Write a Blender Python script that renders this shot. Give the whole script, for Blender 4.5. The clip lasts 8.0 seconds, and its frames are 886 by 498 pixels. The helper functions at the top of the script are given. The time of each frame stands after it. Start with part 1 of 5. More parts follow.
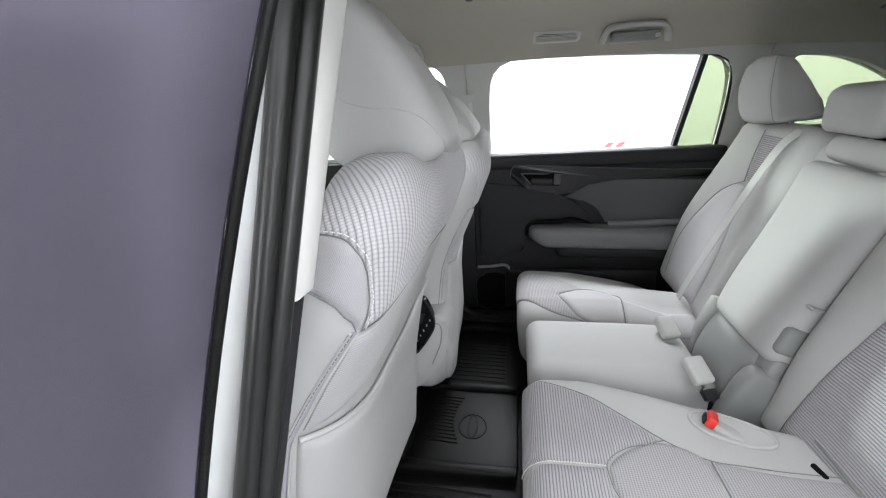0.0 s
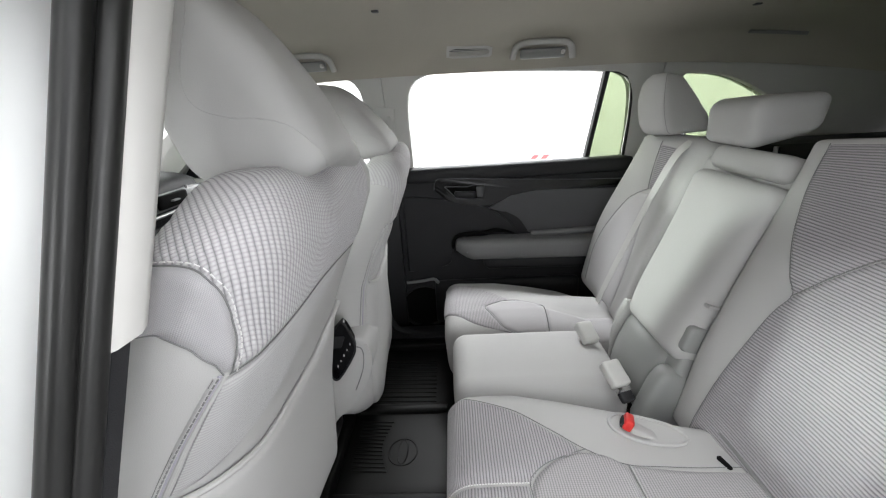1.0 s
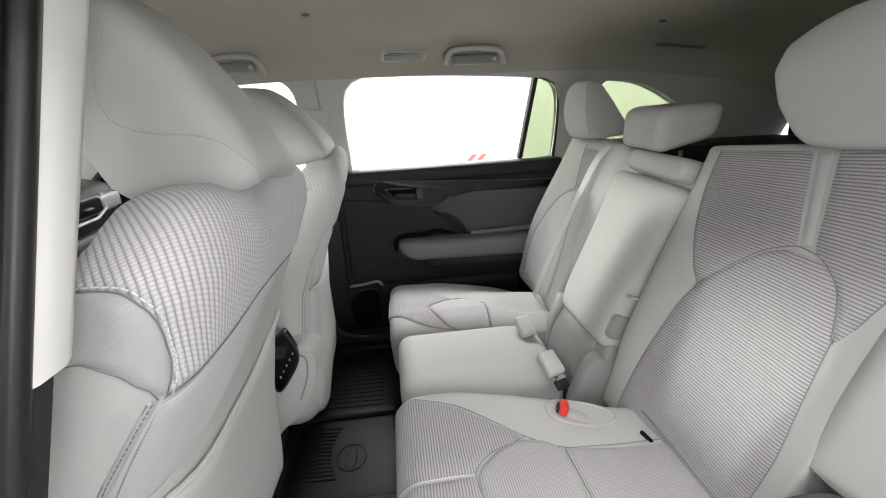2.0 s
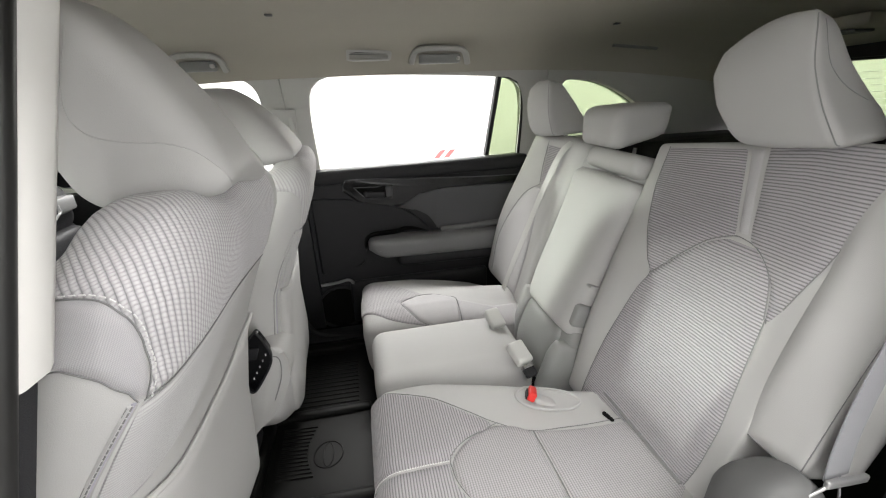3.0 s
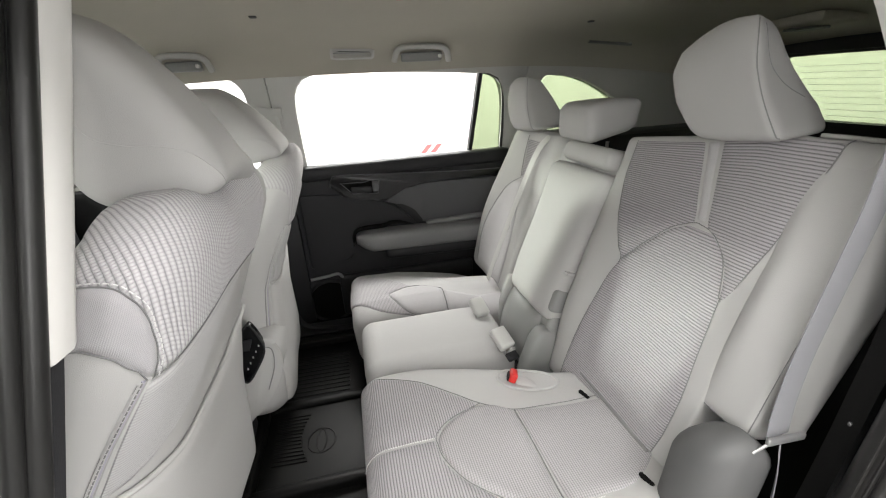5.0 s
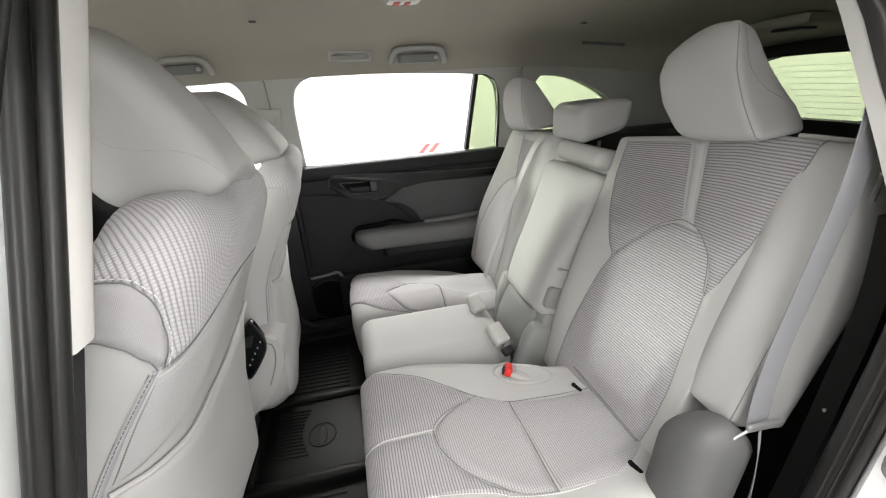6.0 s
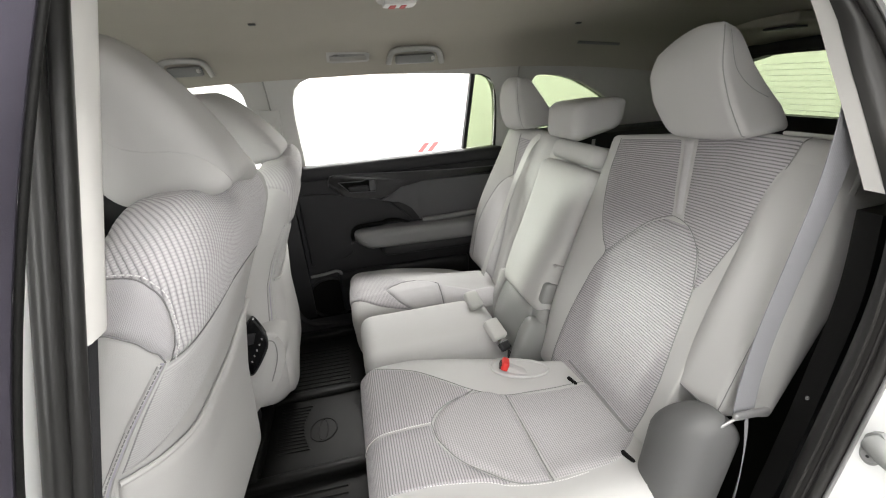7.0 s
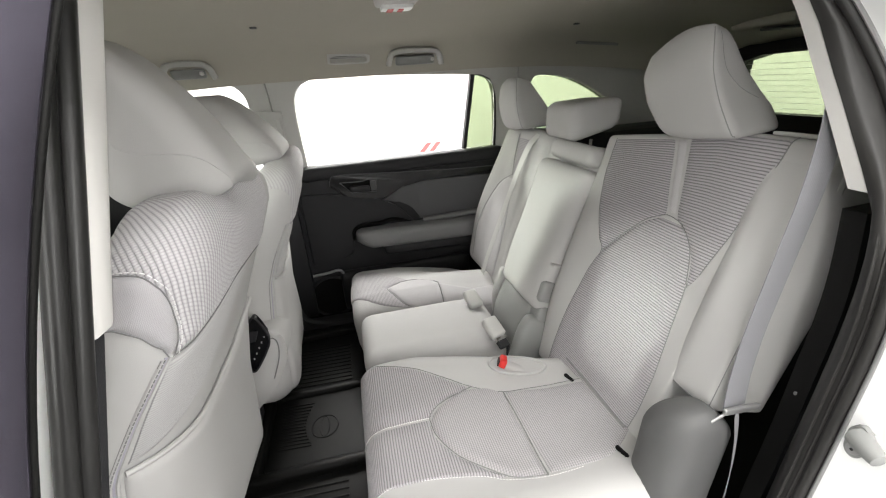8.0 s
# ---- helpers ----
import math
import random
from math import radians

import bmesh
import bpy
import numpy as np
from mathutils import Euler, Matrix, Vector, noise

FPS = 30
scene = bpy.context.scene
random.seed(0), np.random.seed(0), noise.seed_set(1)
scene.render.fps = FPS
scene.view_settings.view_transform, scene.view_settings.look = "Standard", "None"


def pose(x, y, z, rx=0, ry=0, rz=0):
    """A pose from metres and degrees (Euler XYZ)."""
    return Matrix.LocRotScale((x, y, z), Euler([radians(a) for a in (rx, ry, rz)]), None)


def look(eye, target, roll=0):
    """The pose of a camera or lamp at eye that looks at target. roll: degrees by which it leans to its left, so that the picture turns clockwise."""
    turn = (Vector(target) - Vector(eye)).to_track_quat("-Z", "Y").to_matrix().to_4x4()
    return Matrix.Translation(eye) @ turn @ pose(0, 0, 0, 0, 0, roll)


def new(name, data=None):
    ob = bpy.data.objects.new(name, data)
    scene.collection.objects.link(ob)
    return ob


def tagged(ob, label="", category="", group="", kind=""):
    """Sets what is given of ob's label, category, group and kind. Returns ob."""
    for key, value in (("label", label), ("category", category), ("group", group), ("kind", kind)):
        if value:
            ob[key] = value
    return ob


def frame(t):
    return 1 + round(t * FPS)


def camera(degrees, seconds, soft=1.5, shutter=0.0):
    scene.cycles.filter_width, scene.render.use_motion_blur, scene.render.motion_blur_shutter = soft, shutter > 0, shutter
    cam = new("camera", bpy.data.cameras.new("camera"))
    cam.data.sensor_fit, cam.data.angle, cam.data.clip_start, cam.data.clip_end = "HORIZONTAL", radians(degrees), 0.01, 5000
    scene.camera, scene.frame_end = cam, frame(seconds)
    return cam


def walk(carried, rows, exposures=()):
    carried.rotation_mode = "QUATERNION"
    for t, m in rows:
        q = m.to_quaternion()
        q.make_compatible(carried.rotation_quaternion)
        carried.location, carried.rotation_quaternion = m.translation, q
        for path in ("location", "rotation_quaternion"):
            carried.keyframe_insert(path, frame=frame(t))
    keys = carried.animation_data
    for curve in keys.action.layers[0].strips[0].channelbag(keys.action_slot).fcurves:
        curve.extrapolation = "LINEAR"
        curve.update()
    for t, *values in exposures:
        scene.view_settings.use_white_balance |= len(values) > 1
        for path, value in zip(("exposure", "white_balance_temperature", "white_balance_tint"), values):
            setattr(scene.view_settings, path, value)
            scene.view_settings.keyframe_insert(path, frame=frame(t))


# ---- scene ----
cam = camera(94.3, 8.0, soft=1.15)
PATH = [
    (0, (0.035, -0.934, 1.446), (-0.314, 0.897, 0.719), -3.7),
    (0.5, (0.067, -0.905, 1.439), (-0.147, 0.961, 0.752), -3.6),
    (1, (0.087, -0.891, 1.436), (0.026, 0.989, 0.754), -3.3),
    (1.5, (0.095, -0.893, 1.442), (0.183, 0.982, 0.751), -2.9),
    (2, (0.094, -0.907, 1.454), (0.304, 0.953, 0.752), -2.6),
    (3.5, (0.094, -0.944, 1.47), (0.468, 0.876, 0.731), -2.8),
    (4, (0.095, -0.957, 1.473), (0.482, 0.858, 0.727), -3.0),
    (4.5, (0.098, -0.97, 1.475), (0.486, 0.842, 0.722), -3.1),
    (6, (0.102, -1.012, 1.486), (0.493, 0.795, 0.724), -3.5),
    (6.5, (0.103, -1.024, 1.488), (0.493, 0.782, 0.722), -3.7),
    (7, (0.104, -1.034, 1.49), (0.494, 0.771, 0.723), -3.9),
    (7.5, (0.109, -1.044, 1.492), (0.492, 0.763, 0.724), -4.1),
    (8, (0.113, -1.052, 1.494), (0.487, 0.756, 0.726), -4.2),
]
walk(cam, [(t, look(eye, target, roll)) for t, eye, target, roll in PATH],
     [(0.0, -0.12, 6050, 10), (1.0, -0.24, 6220, 10), (2.0, -0.18, 6420, 10), (3.5, -0.14, 6520, 10), (8.0, -0.10, 6560, 10)])

# ---- light ----
world = bpy.data.worlds.new("studio_world")
scene.world = world
world.use_nodes = True
world.node_tree.nodes["Background"].inputs[0].default_value = (1.0, 1.0, 1.0, 1)
world.node_tree.nodes["Background"].inputs[1].default_value = 0.05


def area_lamp(x, y, z, sx, sy, watts, target, cone=180.0):
    data = bpy.data.lights.new("assumed_light", "AREA")
    data.shape, data.size, data.size_y, data.energy = "RECTANGLE", sx, sy, watts
    data.color = (1.0, 0.99, 0.965)
    data.spread = radians(cone)
    ob = new("assumed_light", data)
    ob.matrix_world = look((x, y, z), target)
    return ob


# (place, size, watts, turned-to) of each light panel assumed in the booth, none in view: ceiling rows on both sides,
# wall panels behind it, two narrow-beamed ones added before it
LAMPS = [((x, 2.7, 3.36), (1.0, 2.2), w, (x, 2.64, 0.0)) for x, w in ((-2.6, 120.0), (0.4, 330.0), (3.4, 260.0))]
LAMPS += [((x, -2.1, 3.36), (1.6, 1.4), w, (x, -2.04, 0.0)) for x, w in ((-1.9, 125.0), (0.8, 95.0), (3.4, 120.0))]
LAMPS += [((x, -4.3, 2.2), (2.0, 1.4), w, (x, -3.3, 2.1)) for x, w in ((-2.4, 140.0), (0.5, 30.0), (2.6, 128.0))]
# Narrow beams added to throw bright patches on the seat back and armrest.
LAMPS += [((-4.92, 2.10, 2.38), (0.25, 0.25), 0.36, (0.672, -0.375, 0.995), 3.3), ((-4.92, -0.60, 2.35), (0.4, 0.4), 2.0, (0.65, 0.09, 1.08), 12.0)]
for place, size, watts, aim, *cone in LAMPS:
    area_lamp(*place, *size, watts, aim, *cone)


# ---- materials ----
def material(name, color, rough=0.5, metal=0.0, spec=0.5, coat=0.0, grain=0.0, grain_size=900.0, vary=0.06, vary_size=9.0, sheen=0.0):
    """Plain surface with two scales of variation: broad tone drift and fine grain relief."""
    m = bpy.data.materials.new(name)
    m.use_nodes = True
    nt = m.node_tree
    b = nt.nodes["Principled BSDF"]
    b.inputs["Roughness"].default_value = rough
    b.inputs["Metallic"].default_value = metal
    b.inputs["Specular IOR Level"].default_value = spec
    b.inputs["Coat Weight"].default_value = coat
    b.inputs["Coat Roughness"].default_value = 0.06
    b.inputs["Sheen Weight"].default_value = sheen
    co = nt.nodes.new("ShaderNodeTexCoord")
    n1 = nt.nodes.new("ShaderNodeTexNoise")
    n1.inputs["Scale"].default_value = vary_size
    n1.inputs["Detail"].default_value = 5
    nt.links.new(co.outputs["Object"], n1.inputs["Vector"])
    mix = nt.nodes.new("ShaderNodeMix")
    mix.data_type = "RGBA"
    mix.inputs[6].default_value = (*[c * (1 - vary) for c in color], 1)
    mix.inputs[7].default_value = (*[min(1, c * (1 + vary)) for c in color], 1)
    nt.links.new(n1.outputs["Fac"], mix.inputs[0])
    nt.links.new(mix.outputs[2], b.inputs["Base Color"])
    rr = nt.nodes.new("ShaderNodeMapRange")
    rr.inputs[3].default_value, rr.inputs[4].default_value = max(0.02, rough - 0.06), min(1, rough + 0.06)
    nt.links.new(n1.outputs["Fac"], rr.inputs[0])
    nt.links.new(rr.outputs[0], b.inputs["Roughness"])
    if grain:
        n2 = nt.nodes.new("ShaderNodeTexNoise")
        n2.inputs["Scale"].default_value = grain_size
        n2.inputs["Detail"].default_value = 2
        nt.links.new(co.outputs["Object"], n2.inputs["Vector"])
        bp = nt.nodes.new("ShaderNodeBump")
        bp.inputs["Strength"].default_value = grain
        bp.inputs["Distance"].default_value = 0.0006
        nt.links.new(n2.outputs["Fac"], bp.inputs["Height"])
        nt.links.new(bp.outputs[0], b.inputs["Normal"])
    return m


def woven(name, light, dark, pitch_u, pitch_v, depth_u, depth_v, rough=0.85, relief=0.0012):
    """Woven cloth in metres of the surface (UV): ribs across v, cross yarns along u."""
    m = material(name, light, rough)
    nt = m.node_tree
    b = nt.nodes["Principled BSDF"]
    b.inputs["Sheen Weight"].default_value = 0.15
    uv = nt.nodes.new("ShaderNodeUVMap")
    sep = nt.nodes.new("ShaderNodeSeparateXYZ")
    nz = nt.nodes.new("ShaderNodeTexNoise")
    nz.inputs["Scale"].default_value = 60
    nt.links.new(uv.outputs[0], nz.inputs["Vector"])
    wob = nt.nodes.new("ShaderNodeVectorMath")
    wob.operation = "SCALE"
    wob.inputs["Scale"].default_value = 0.0012
    nt.links.new(nz.outputs["Color"], wob.inputs[0])
    add = nt.nodes.new("ShaderNodeVectorMath")
    nt.links.new(uv.outputs[0], add.inputs[0])
    nt.links.new(wob.outputs[0], add.inputs[1])
    nt.links.new(add.outputs[0], sep.inputs[0])

    def ribs(out, pitch):
        mul = nt.nodes.new("ShaderNodeMath")
        mul.operation = "MULTIPLY"
        mul.inputs[1].default_value = math.pi / pitch
        nt.links.new(out, mul.inputs[0])
        sn = nt.nodes.new("ShaderNodeMath")
        sn.operation = "SINE"
        nt.links.new(mul.outputs[0], sn.inputs[0])
        ab = nt.nodes.new("ShaderNodeMath")
        ab.operation = "ABSOLUTE"
        nt.links.new(sn.outputs[0], ab.inputs[0])
        pw = nt.nodes.new("ShaderNodeMath")
        pw.operation = "POWER"
        pw.inputs[1].default_value = 0.6
        nt.links.new(ab.outputs[0], pw.inputs[0])
        return pw.outputs[0]

    def weigh(out, w):
        mr = nt.nodes.new("ShaderNodeMapRange")
        mr.inputs[3].default_value, mr.inputs[4].default_value = 1 - w, 1
        nt.links.new(out, mr.inputs[0])
        return mr.outputs[0]

    ru = weigh(ribs(sep.outputs[0], pitch_u), depth_u)
    rv = weigh(ribs(sep.outputs[1], pitch_v), depth_v)
    prod = nt.nodes.new("ShaderNodeMath")
    prod.operation = "MULTIPLY"
    nt.links.new(ru, prod.inputs[0])
    nt.links.new(rv, prod.inputs[1])
    mix = nt.nodes.new("ShaderNodeMix")
    mix.data_type = "RGBA"
    mix.inputs[6].default_value = (*dark, 1)
    mix.inputs[7].default_value = (*light, 1)
    nt.links.new(prod.outputs[0], mix.inputs[0])
    nt.links.new(mix.outputs[2], b.inputs["Base Color"])
    bp = nt.nodes.new("ShaderNodeBump")
    bp.inputs["Strength"].default_value = 0.7
    bp.inputs["Distance"].default_value = relief
    nt.links.new(prod.outputs[0], bp.inputs["Height"])
    nt.links.new(bp.outputs[0], b.inputs["Normal"])
    return m


def glass(name, tint, gloss=0.08):
    m = bpy.data.materials.new(name)
    m.use_nodes = True
    nt = m.node_tree
    nt.nodes.remove(nt.nodes["Principled BSDF"])
    tr = nt.nodes.new("ShaderNodeBsdfTransparent")
    tr.inputs[0].default_value = (*tint, 1)
    gl = nt.nodes.new("ShaderNodeBsdfGlossy")
    gl.inputs["Roughness"].default_value = 0.02
    mix = nt.nodes.new("ShaderNodeMixShader")
    lw = nt.nodes.new("ShaderNodeLayerWeight")
    lw.inputs[0].default_value = gloss
    nt.links.new(lw.outputs["Fresnel"], mix.inputs[0])
    nt.links.new(tr.outputs[0], mix.inputs[1])
    nt.links.new(gl.outputs[0], mix.inputs[2])
    nt.links.new(mix.outputs[0], nt.nodes["Material Output"].inputs[0])
    return m


VINYL = material("grey_vinyl", (0.425, 0.420, 0.414), 0.62, spec=0.26, grain=0.45, grain_size=950, vary=0.03, vary_size=6)
VINYL_DIM = material("grey_moulded_vinyl", (0.245, 0.248, 0.243), 0.42, grain=0.3, grain_size=800, vary=0.03)
CLOTH_RIB = woven("ribbed_seat_cloth", (0.405, 0.390, 0.403), (0.055, 0.05, 0.06), 0.0022, 0.0056, 0.12, 0.90, relief=0.0022)
CLOTH_RIB_FINE = woven("fine_ribbed_seat_cloth", (0.40, 0.385, 0.392), (0.10, 0.096, 0.105), 0.0044, 0.0048, 0.35, 0.75, relief=0.0008)
CLOTH_GRID = woven("quilted_seat_cloth", (0.56, 0.545, 0.56), (0.15, 0.14, 0.155), 0.0062, 0.0044, 0.78, 0.34, relief=0.0026)
CLOTH_COLUMN = woven("column_seat_cloth", (0.46, 0.45, 0.455), (0.30, 0.29, 0.30), 0.0062, 0.0038, 0.8, 0.3)
CLOTH_MESH = woven("grey_mesh_cloth", (0.42, 0.41, 0.42), (0.26, 0.25, 0.265), 0.0028, 0.0028, 0.45, 0.55, relief=0.0008)
CLOTH_PLAIN = woven("plain_grey_cloth", (0.44, 0.43, 0.435), (0.34, 0.33, 0.34), 0.0016, 0.0016, 0.4, 0.4, relief=0.0004)
CLOTH_SIDE = woven("fine_diagonal_side_cloth", (0.44, 0.435, 0.435), (0.26, 0.255, 0.26), 0.0020, 0.0036, 0.2, 0.7, relief=0.0007)
HEADLINER = material("headliner_cloth", (0.45, 0.425, 0.37), 0.95, spec=0.1, grain=0.5, grain_size=700, vary=0.03)
TRIM_GREY = material("pale_grey_trim", (0.52, 0.515, 0.50), 0.6, grain=0.4, grain_size=900, vary=0.03)
TRIM_LIGHT = material("light_pillar_trim", (0.60, 0.588, 0.57), 0.6, grain=0.12, grain_size=1400, vary=0.03)
BLACK = material("black_grained_plastic", (0.020, 0.020, 0.022), 0.5, spec=0.25, grain=0.6, grain_size=900, vary=0.15)
BLACK_SOFT = material("black_carpet_cloth", (0.006, 0.006, 0.006), 0.95, spec=0.1, grain=1.0, grain_size=500, vary=0.3)
INSERT = material("charcoal_door_cloth", (0.085, 0.085, 0.090), 0.75, grain=0.5, grain_size=1400, vary=0.1)
ARM_GREY = material("grey_armrest_vinyl", (0.165, 0.165, 0.168), 0.45, grain=0.3, vary=0.04)
RUBBER = material("black_rubber_mat", (0.004, 0.004, 0.0037), 0.48, spec=0.16, grain=0.5, grain_size=600, vary=0.2)
GLOSS_BLACK = material("smooth_black_trim", (0.005, 0.005, 0.006), 0.22, vary=0.1)
SEAL = material("black_rubber_seal", (0.012, 0.0117, 0.0115), 0.36, spec=0.40, vary=0.15)
# Paler copy of SEAL: stronger light on the rear seal, put into its colour.
SEAL_LIT = material("lit_black_rubber_seal", (0.022, 0.021, 0.020), 0.42, spec=0.5, vary=0.12)
PAINT = material("white_car_paint", (0.86, 0.865, 0.865), 0.3, coat=0.8, vary=0.01)
APPLIQUE = material("dark_smooth_door_frame", (0.115, 0.106, 0.138), 0.20, metal=0.85, spec=0.5, vary=0.12, vary_size=5)
CHROME = material("chrome", (0.75, 0.75, 0.75), 0.15, metal=1.0)
SILVER = material("silver_plastic", (0.34, 0.34, 0.34), 0.38, metal=0.6)
CLOTH_DUSK = material("lavender_grey_piping", (0.33, 0.32, 0.37), 0.8, vary=0.05)
RED = material("red_plastic", (0.62, 0.03, 0.025), 0.4)
STITCH = material("pale_thread", (0.66, 0.65, 0.65), 0.8)
GROOVE = material("grey_seam_thread", (0.20, 0.20, 0.20), 0.9)
PLASTIC_MID = material("mid_grey_plastic", (0.095, 0.095, 0.095), 0.6, grain=0.3, grain_size=900, vary=0.04)
WEB = woven("grey_belt_webbing", (0.21, 0.208, 0.225), (0.12, 0.118, 0.132), 0.0035, 0.0016, 0.35, 0.3, relief=0.0003)
BUCKLE_GREY = material("pale_buckle_plastic", (0.52, 0.52, 0.50), 0.45)
PRIVACY = glass("green_privacy_glass", (0.47, 0.51, 0.41))
CLEAR = glass("clear_glass", (0.90, 0.935, 0.89))
BOOTH_WHITE = material("white_booth_wall", (0.86, 0.86, 0.85), 0.7, vary=0.02, vary_size=0.7)
BOOTH_GREY = material("grey_booth_wall", (0.30, 0.30, 0.305), 0.7, vary=0.03, vary_size=0.7)
BOOTH_FLOOR = material("grey_booth_floor", (0.25, 0.25, 0.247), 0.35, vary=0.06, vary_size=1.4)
LOGO_RED = material("red_wall_paint", (0.62, 0.10, 0.10), 0.6)
DIFFUSER = material("lamp_cover", (0.8, 0.8, 0.78), 0.4)


# ---- mesh helpers ----
def thing(name, label, category, at=(0, 0, 0), group="", kind=""):
    ob = new(name)
    ob.location = at
    return tagged(ob, label, category, group, kind)


def finish(name, bm, mat, smooth=True):
    me = bpy.data.meshes.new(name)
    bmesh.ops.recalc_face_normals(bm, faces=bm.faces)
    if smooth:
        for f in bm.faces:
            f.smooth = True
        for e in bm.edges:
            if len(e.link_faces) == 2 and e.calc_face_angle(0) > radians(40):
                e.smooth = False
    bm.to_mesh(me)
    bm.free()
    me.materials.append(mat)
    return me


def part(name, bm, mat, parent, label="", smooth=True):
    ob = new(name, finish(name, bm, mat, smooth))
    if parent is not None:
        ob.parent = parent
        if parent.parent is None:
            ob.matrix_parent_inverse = Matrix.Translation(-parent.location)
    if label:
        ob["label"] = label
    return ob


def single(name, bm, mat, label, category, group="", kind="", smooth=True):
    return tagged(new(name, finish(name, bm, mat, smooth)), label, category, group, kind)


def round_point(q, half, r):
    """A point q on a box of the given half sizes, moved onto that box with edges rounded by r."""
    inner = Vector([max(-(h - r), min(h - r, c)) for c, h in zip(q, half)])
    d = q - inner
    if d.length < 1e-9:
        return q.copy(), Vector((0, 0, 1))
    n = d.normalized()
    return inner + n * r, n


def pad(size, r, shape, n=(16, 8, 16)):
    """A soft box: a subdivided box with rounded edges, each point passed through shape(p) -> p."""
    half = [s / 2 for s in size]
    bm = bmesh.new()
    seen = {}
    for axis in range(3):
        a, b = [(1, 2), (2, 0), (0, 1)][axis]
        for side in (-1, 1):
            grid = []
            for i in range(n[a] + 1):
                row = []
                for j in range(n[b] + 1):
                    q = [0, 0, 0]
                    q[axis] = side * half[axis]
                    for ax, k in ((a, i), (b, j)):
                        s = -1 + 2 * k / n[ax]
                        q[ax] = half[ax] * math.copysign(1 - (1 - abs(s)) ** 1.35, s)
                    key = tuple(round(c, 5) for c in q)
                    if key not in seen:
                        p, _ = round_point(Vector(q), half, r)
                        seen[key] = bm.verts.new(shape(p))
                    row.append(seen[key])
                grid.append(row)
            for i in range(n[a]):
                for j in range(n[b]):
                    vs = [grid[i][j], grid[i + 1][j], grid[i + 1][j + 1], grid[i][j + 1]]
                    bm.faces.new(vs if side > 0 else vs[::-1])
    return bm


def box(x0, x1, y0, y1, z0, z1, r=0.004, seg=2):
    bm = bmesh.new()
    bmesh.ops.create_cube(bm, size=1)
    for v in bm.verts:
        v.co = Vector(((x0 + x1) / 2 + v.co.x * (x1 - x0), (y0 + y1) / 2 + v.co.y * (y1 - y0), (z0 + z1) / 2 + v.co.z * (z1 - z0)))
    if r:
        bmesh.ops.bevel(bm, geom=bm.edges[:], offset=r, segments=seg, profile=0.5, affect="EDGES")
    return bm


def smooth_line(pts, n=8, closed=False):
    """A Catmull-Rom line through points."""
    P = [Vector(p) for p in pts]
    out = []
    m = len(P)
    for i in range(m if closed else m - 1):
        if closed:
            a, b, c, d = P[i - 1], P[i], P[(i + 1) % m], P[(i + 2) % m]
        else:
            a, b, c, d = P[max(0, i - 1)], P[i], P[i + 1], P[min(m - 1, i + 2)]
        for k in range(n):
            t = k / n
            out.append(0.5 * ((2 * b) + (c - a) * t + (2 * a - 5 * b + 4 * c - d) * t * t + (3 * b - a - 3 * c + d) * t ** 3))
    if not closed:
        out.append(P[-1])
    return out


def tube(pts, r, sides=8, flat=1.0):
    """A round cord along points; flat squeezes it across its second axis."""
    bm = bmesh.new()
    P = [Vector(p) for p in pts]
    rings = []
    ref = None
    for i, p in enumerate(P):
        t = (P[min(i + 1, len(P) - 1)] - P[max(i - 1, 0)]).normalized()
        if ref is None:
            ref = t.orthogonal().normalized()
        u = (ref - t * ref.dot(t)).normalized()
        w = t.cross(u)
        ref = u
        rr = r(i / (len(P) - 1)) if callable(r) else r
        rings.append([bm.verts.new(p + u * rr * math.cos(a) + w * rr * flat * math.sin(a)) for a in [2 * math.pi * k / sides for k in range(sides)]])
    for a, b in zip(rings, rings[1:]):
        for k in range(sides):
            bm.faces.new((a[k], a[(k + 1) % sides], b[(k + 1) % sides], b[k]))
    bm.faces.new(rings[0][::-1])
    bm.faces.new(rings[-1])
    return bm


def sweep(section, spine, closed=True):
    """A closed section of (x, y) pairs carried along spine rows (dx, dy, z)."""
    bm = bmesh.new()
    rings = [[bm.verts.new((x + dx, y + dy, z)) for x, y in section] for dx, dy, z in spine]
    n = len(section)
    for a, b in zip(rings, rings[1:]):
        for k in range(n if closed else n - 1):
            bm.faces.new((a[k], a[(k + 1) % n], b[(k + 1) % n], b[k]))
    if closed:
        bm.faces.new(rings[0][::-1])
        bm.faces.new(rings[-1])
    return bm


def slab(outline, depth, to3d, bevel=0.0, seg=2):
    """A flat outline of (a, b) pairs with thickness: to3d(a, b, d) gives the place at depth d."""
    bm = bmesh.new()
    front = [bm.verts.new(to3d(a, b, 0.0)) for a, b in outline]
    back = [bm.verts.new(to3d(a, b, depth)) for a, b in outline]
    n = len(outline)
    f = bm.faces.new(front)
    bm.faces.new(back[::-1])
    for k in range(n):
        bm.faces.new((front[k], back[k], back[(k + 1) % n], front[(k + 1) % n]))
    if bevel:
        bmesh.ops.bevel(bm, geom=list(f.edges), offset=bevel, segments=seg, profile=0.5, affect="EDGES")
    return bm


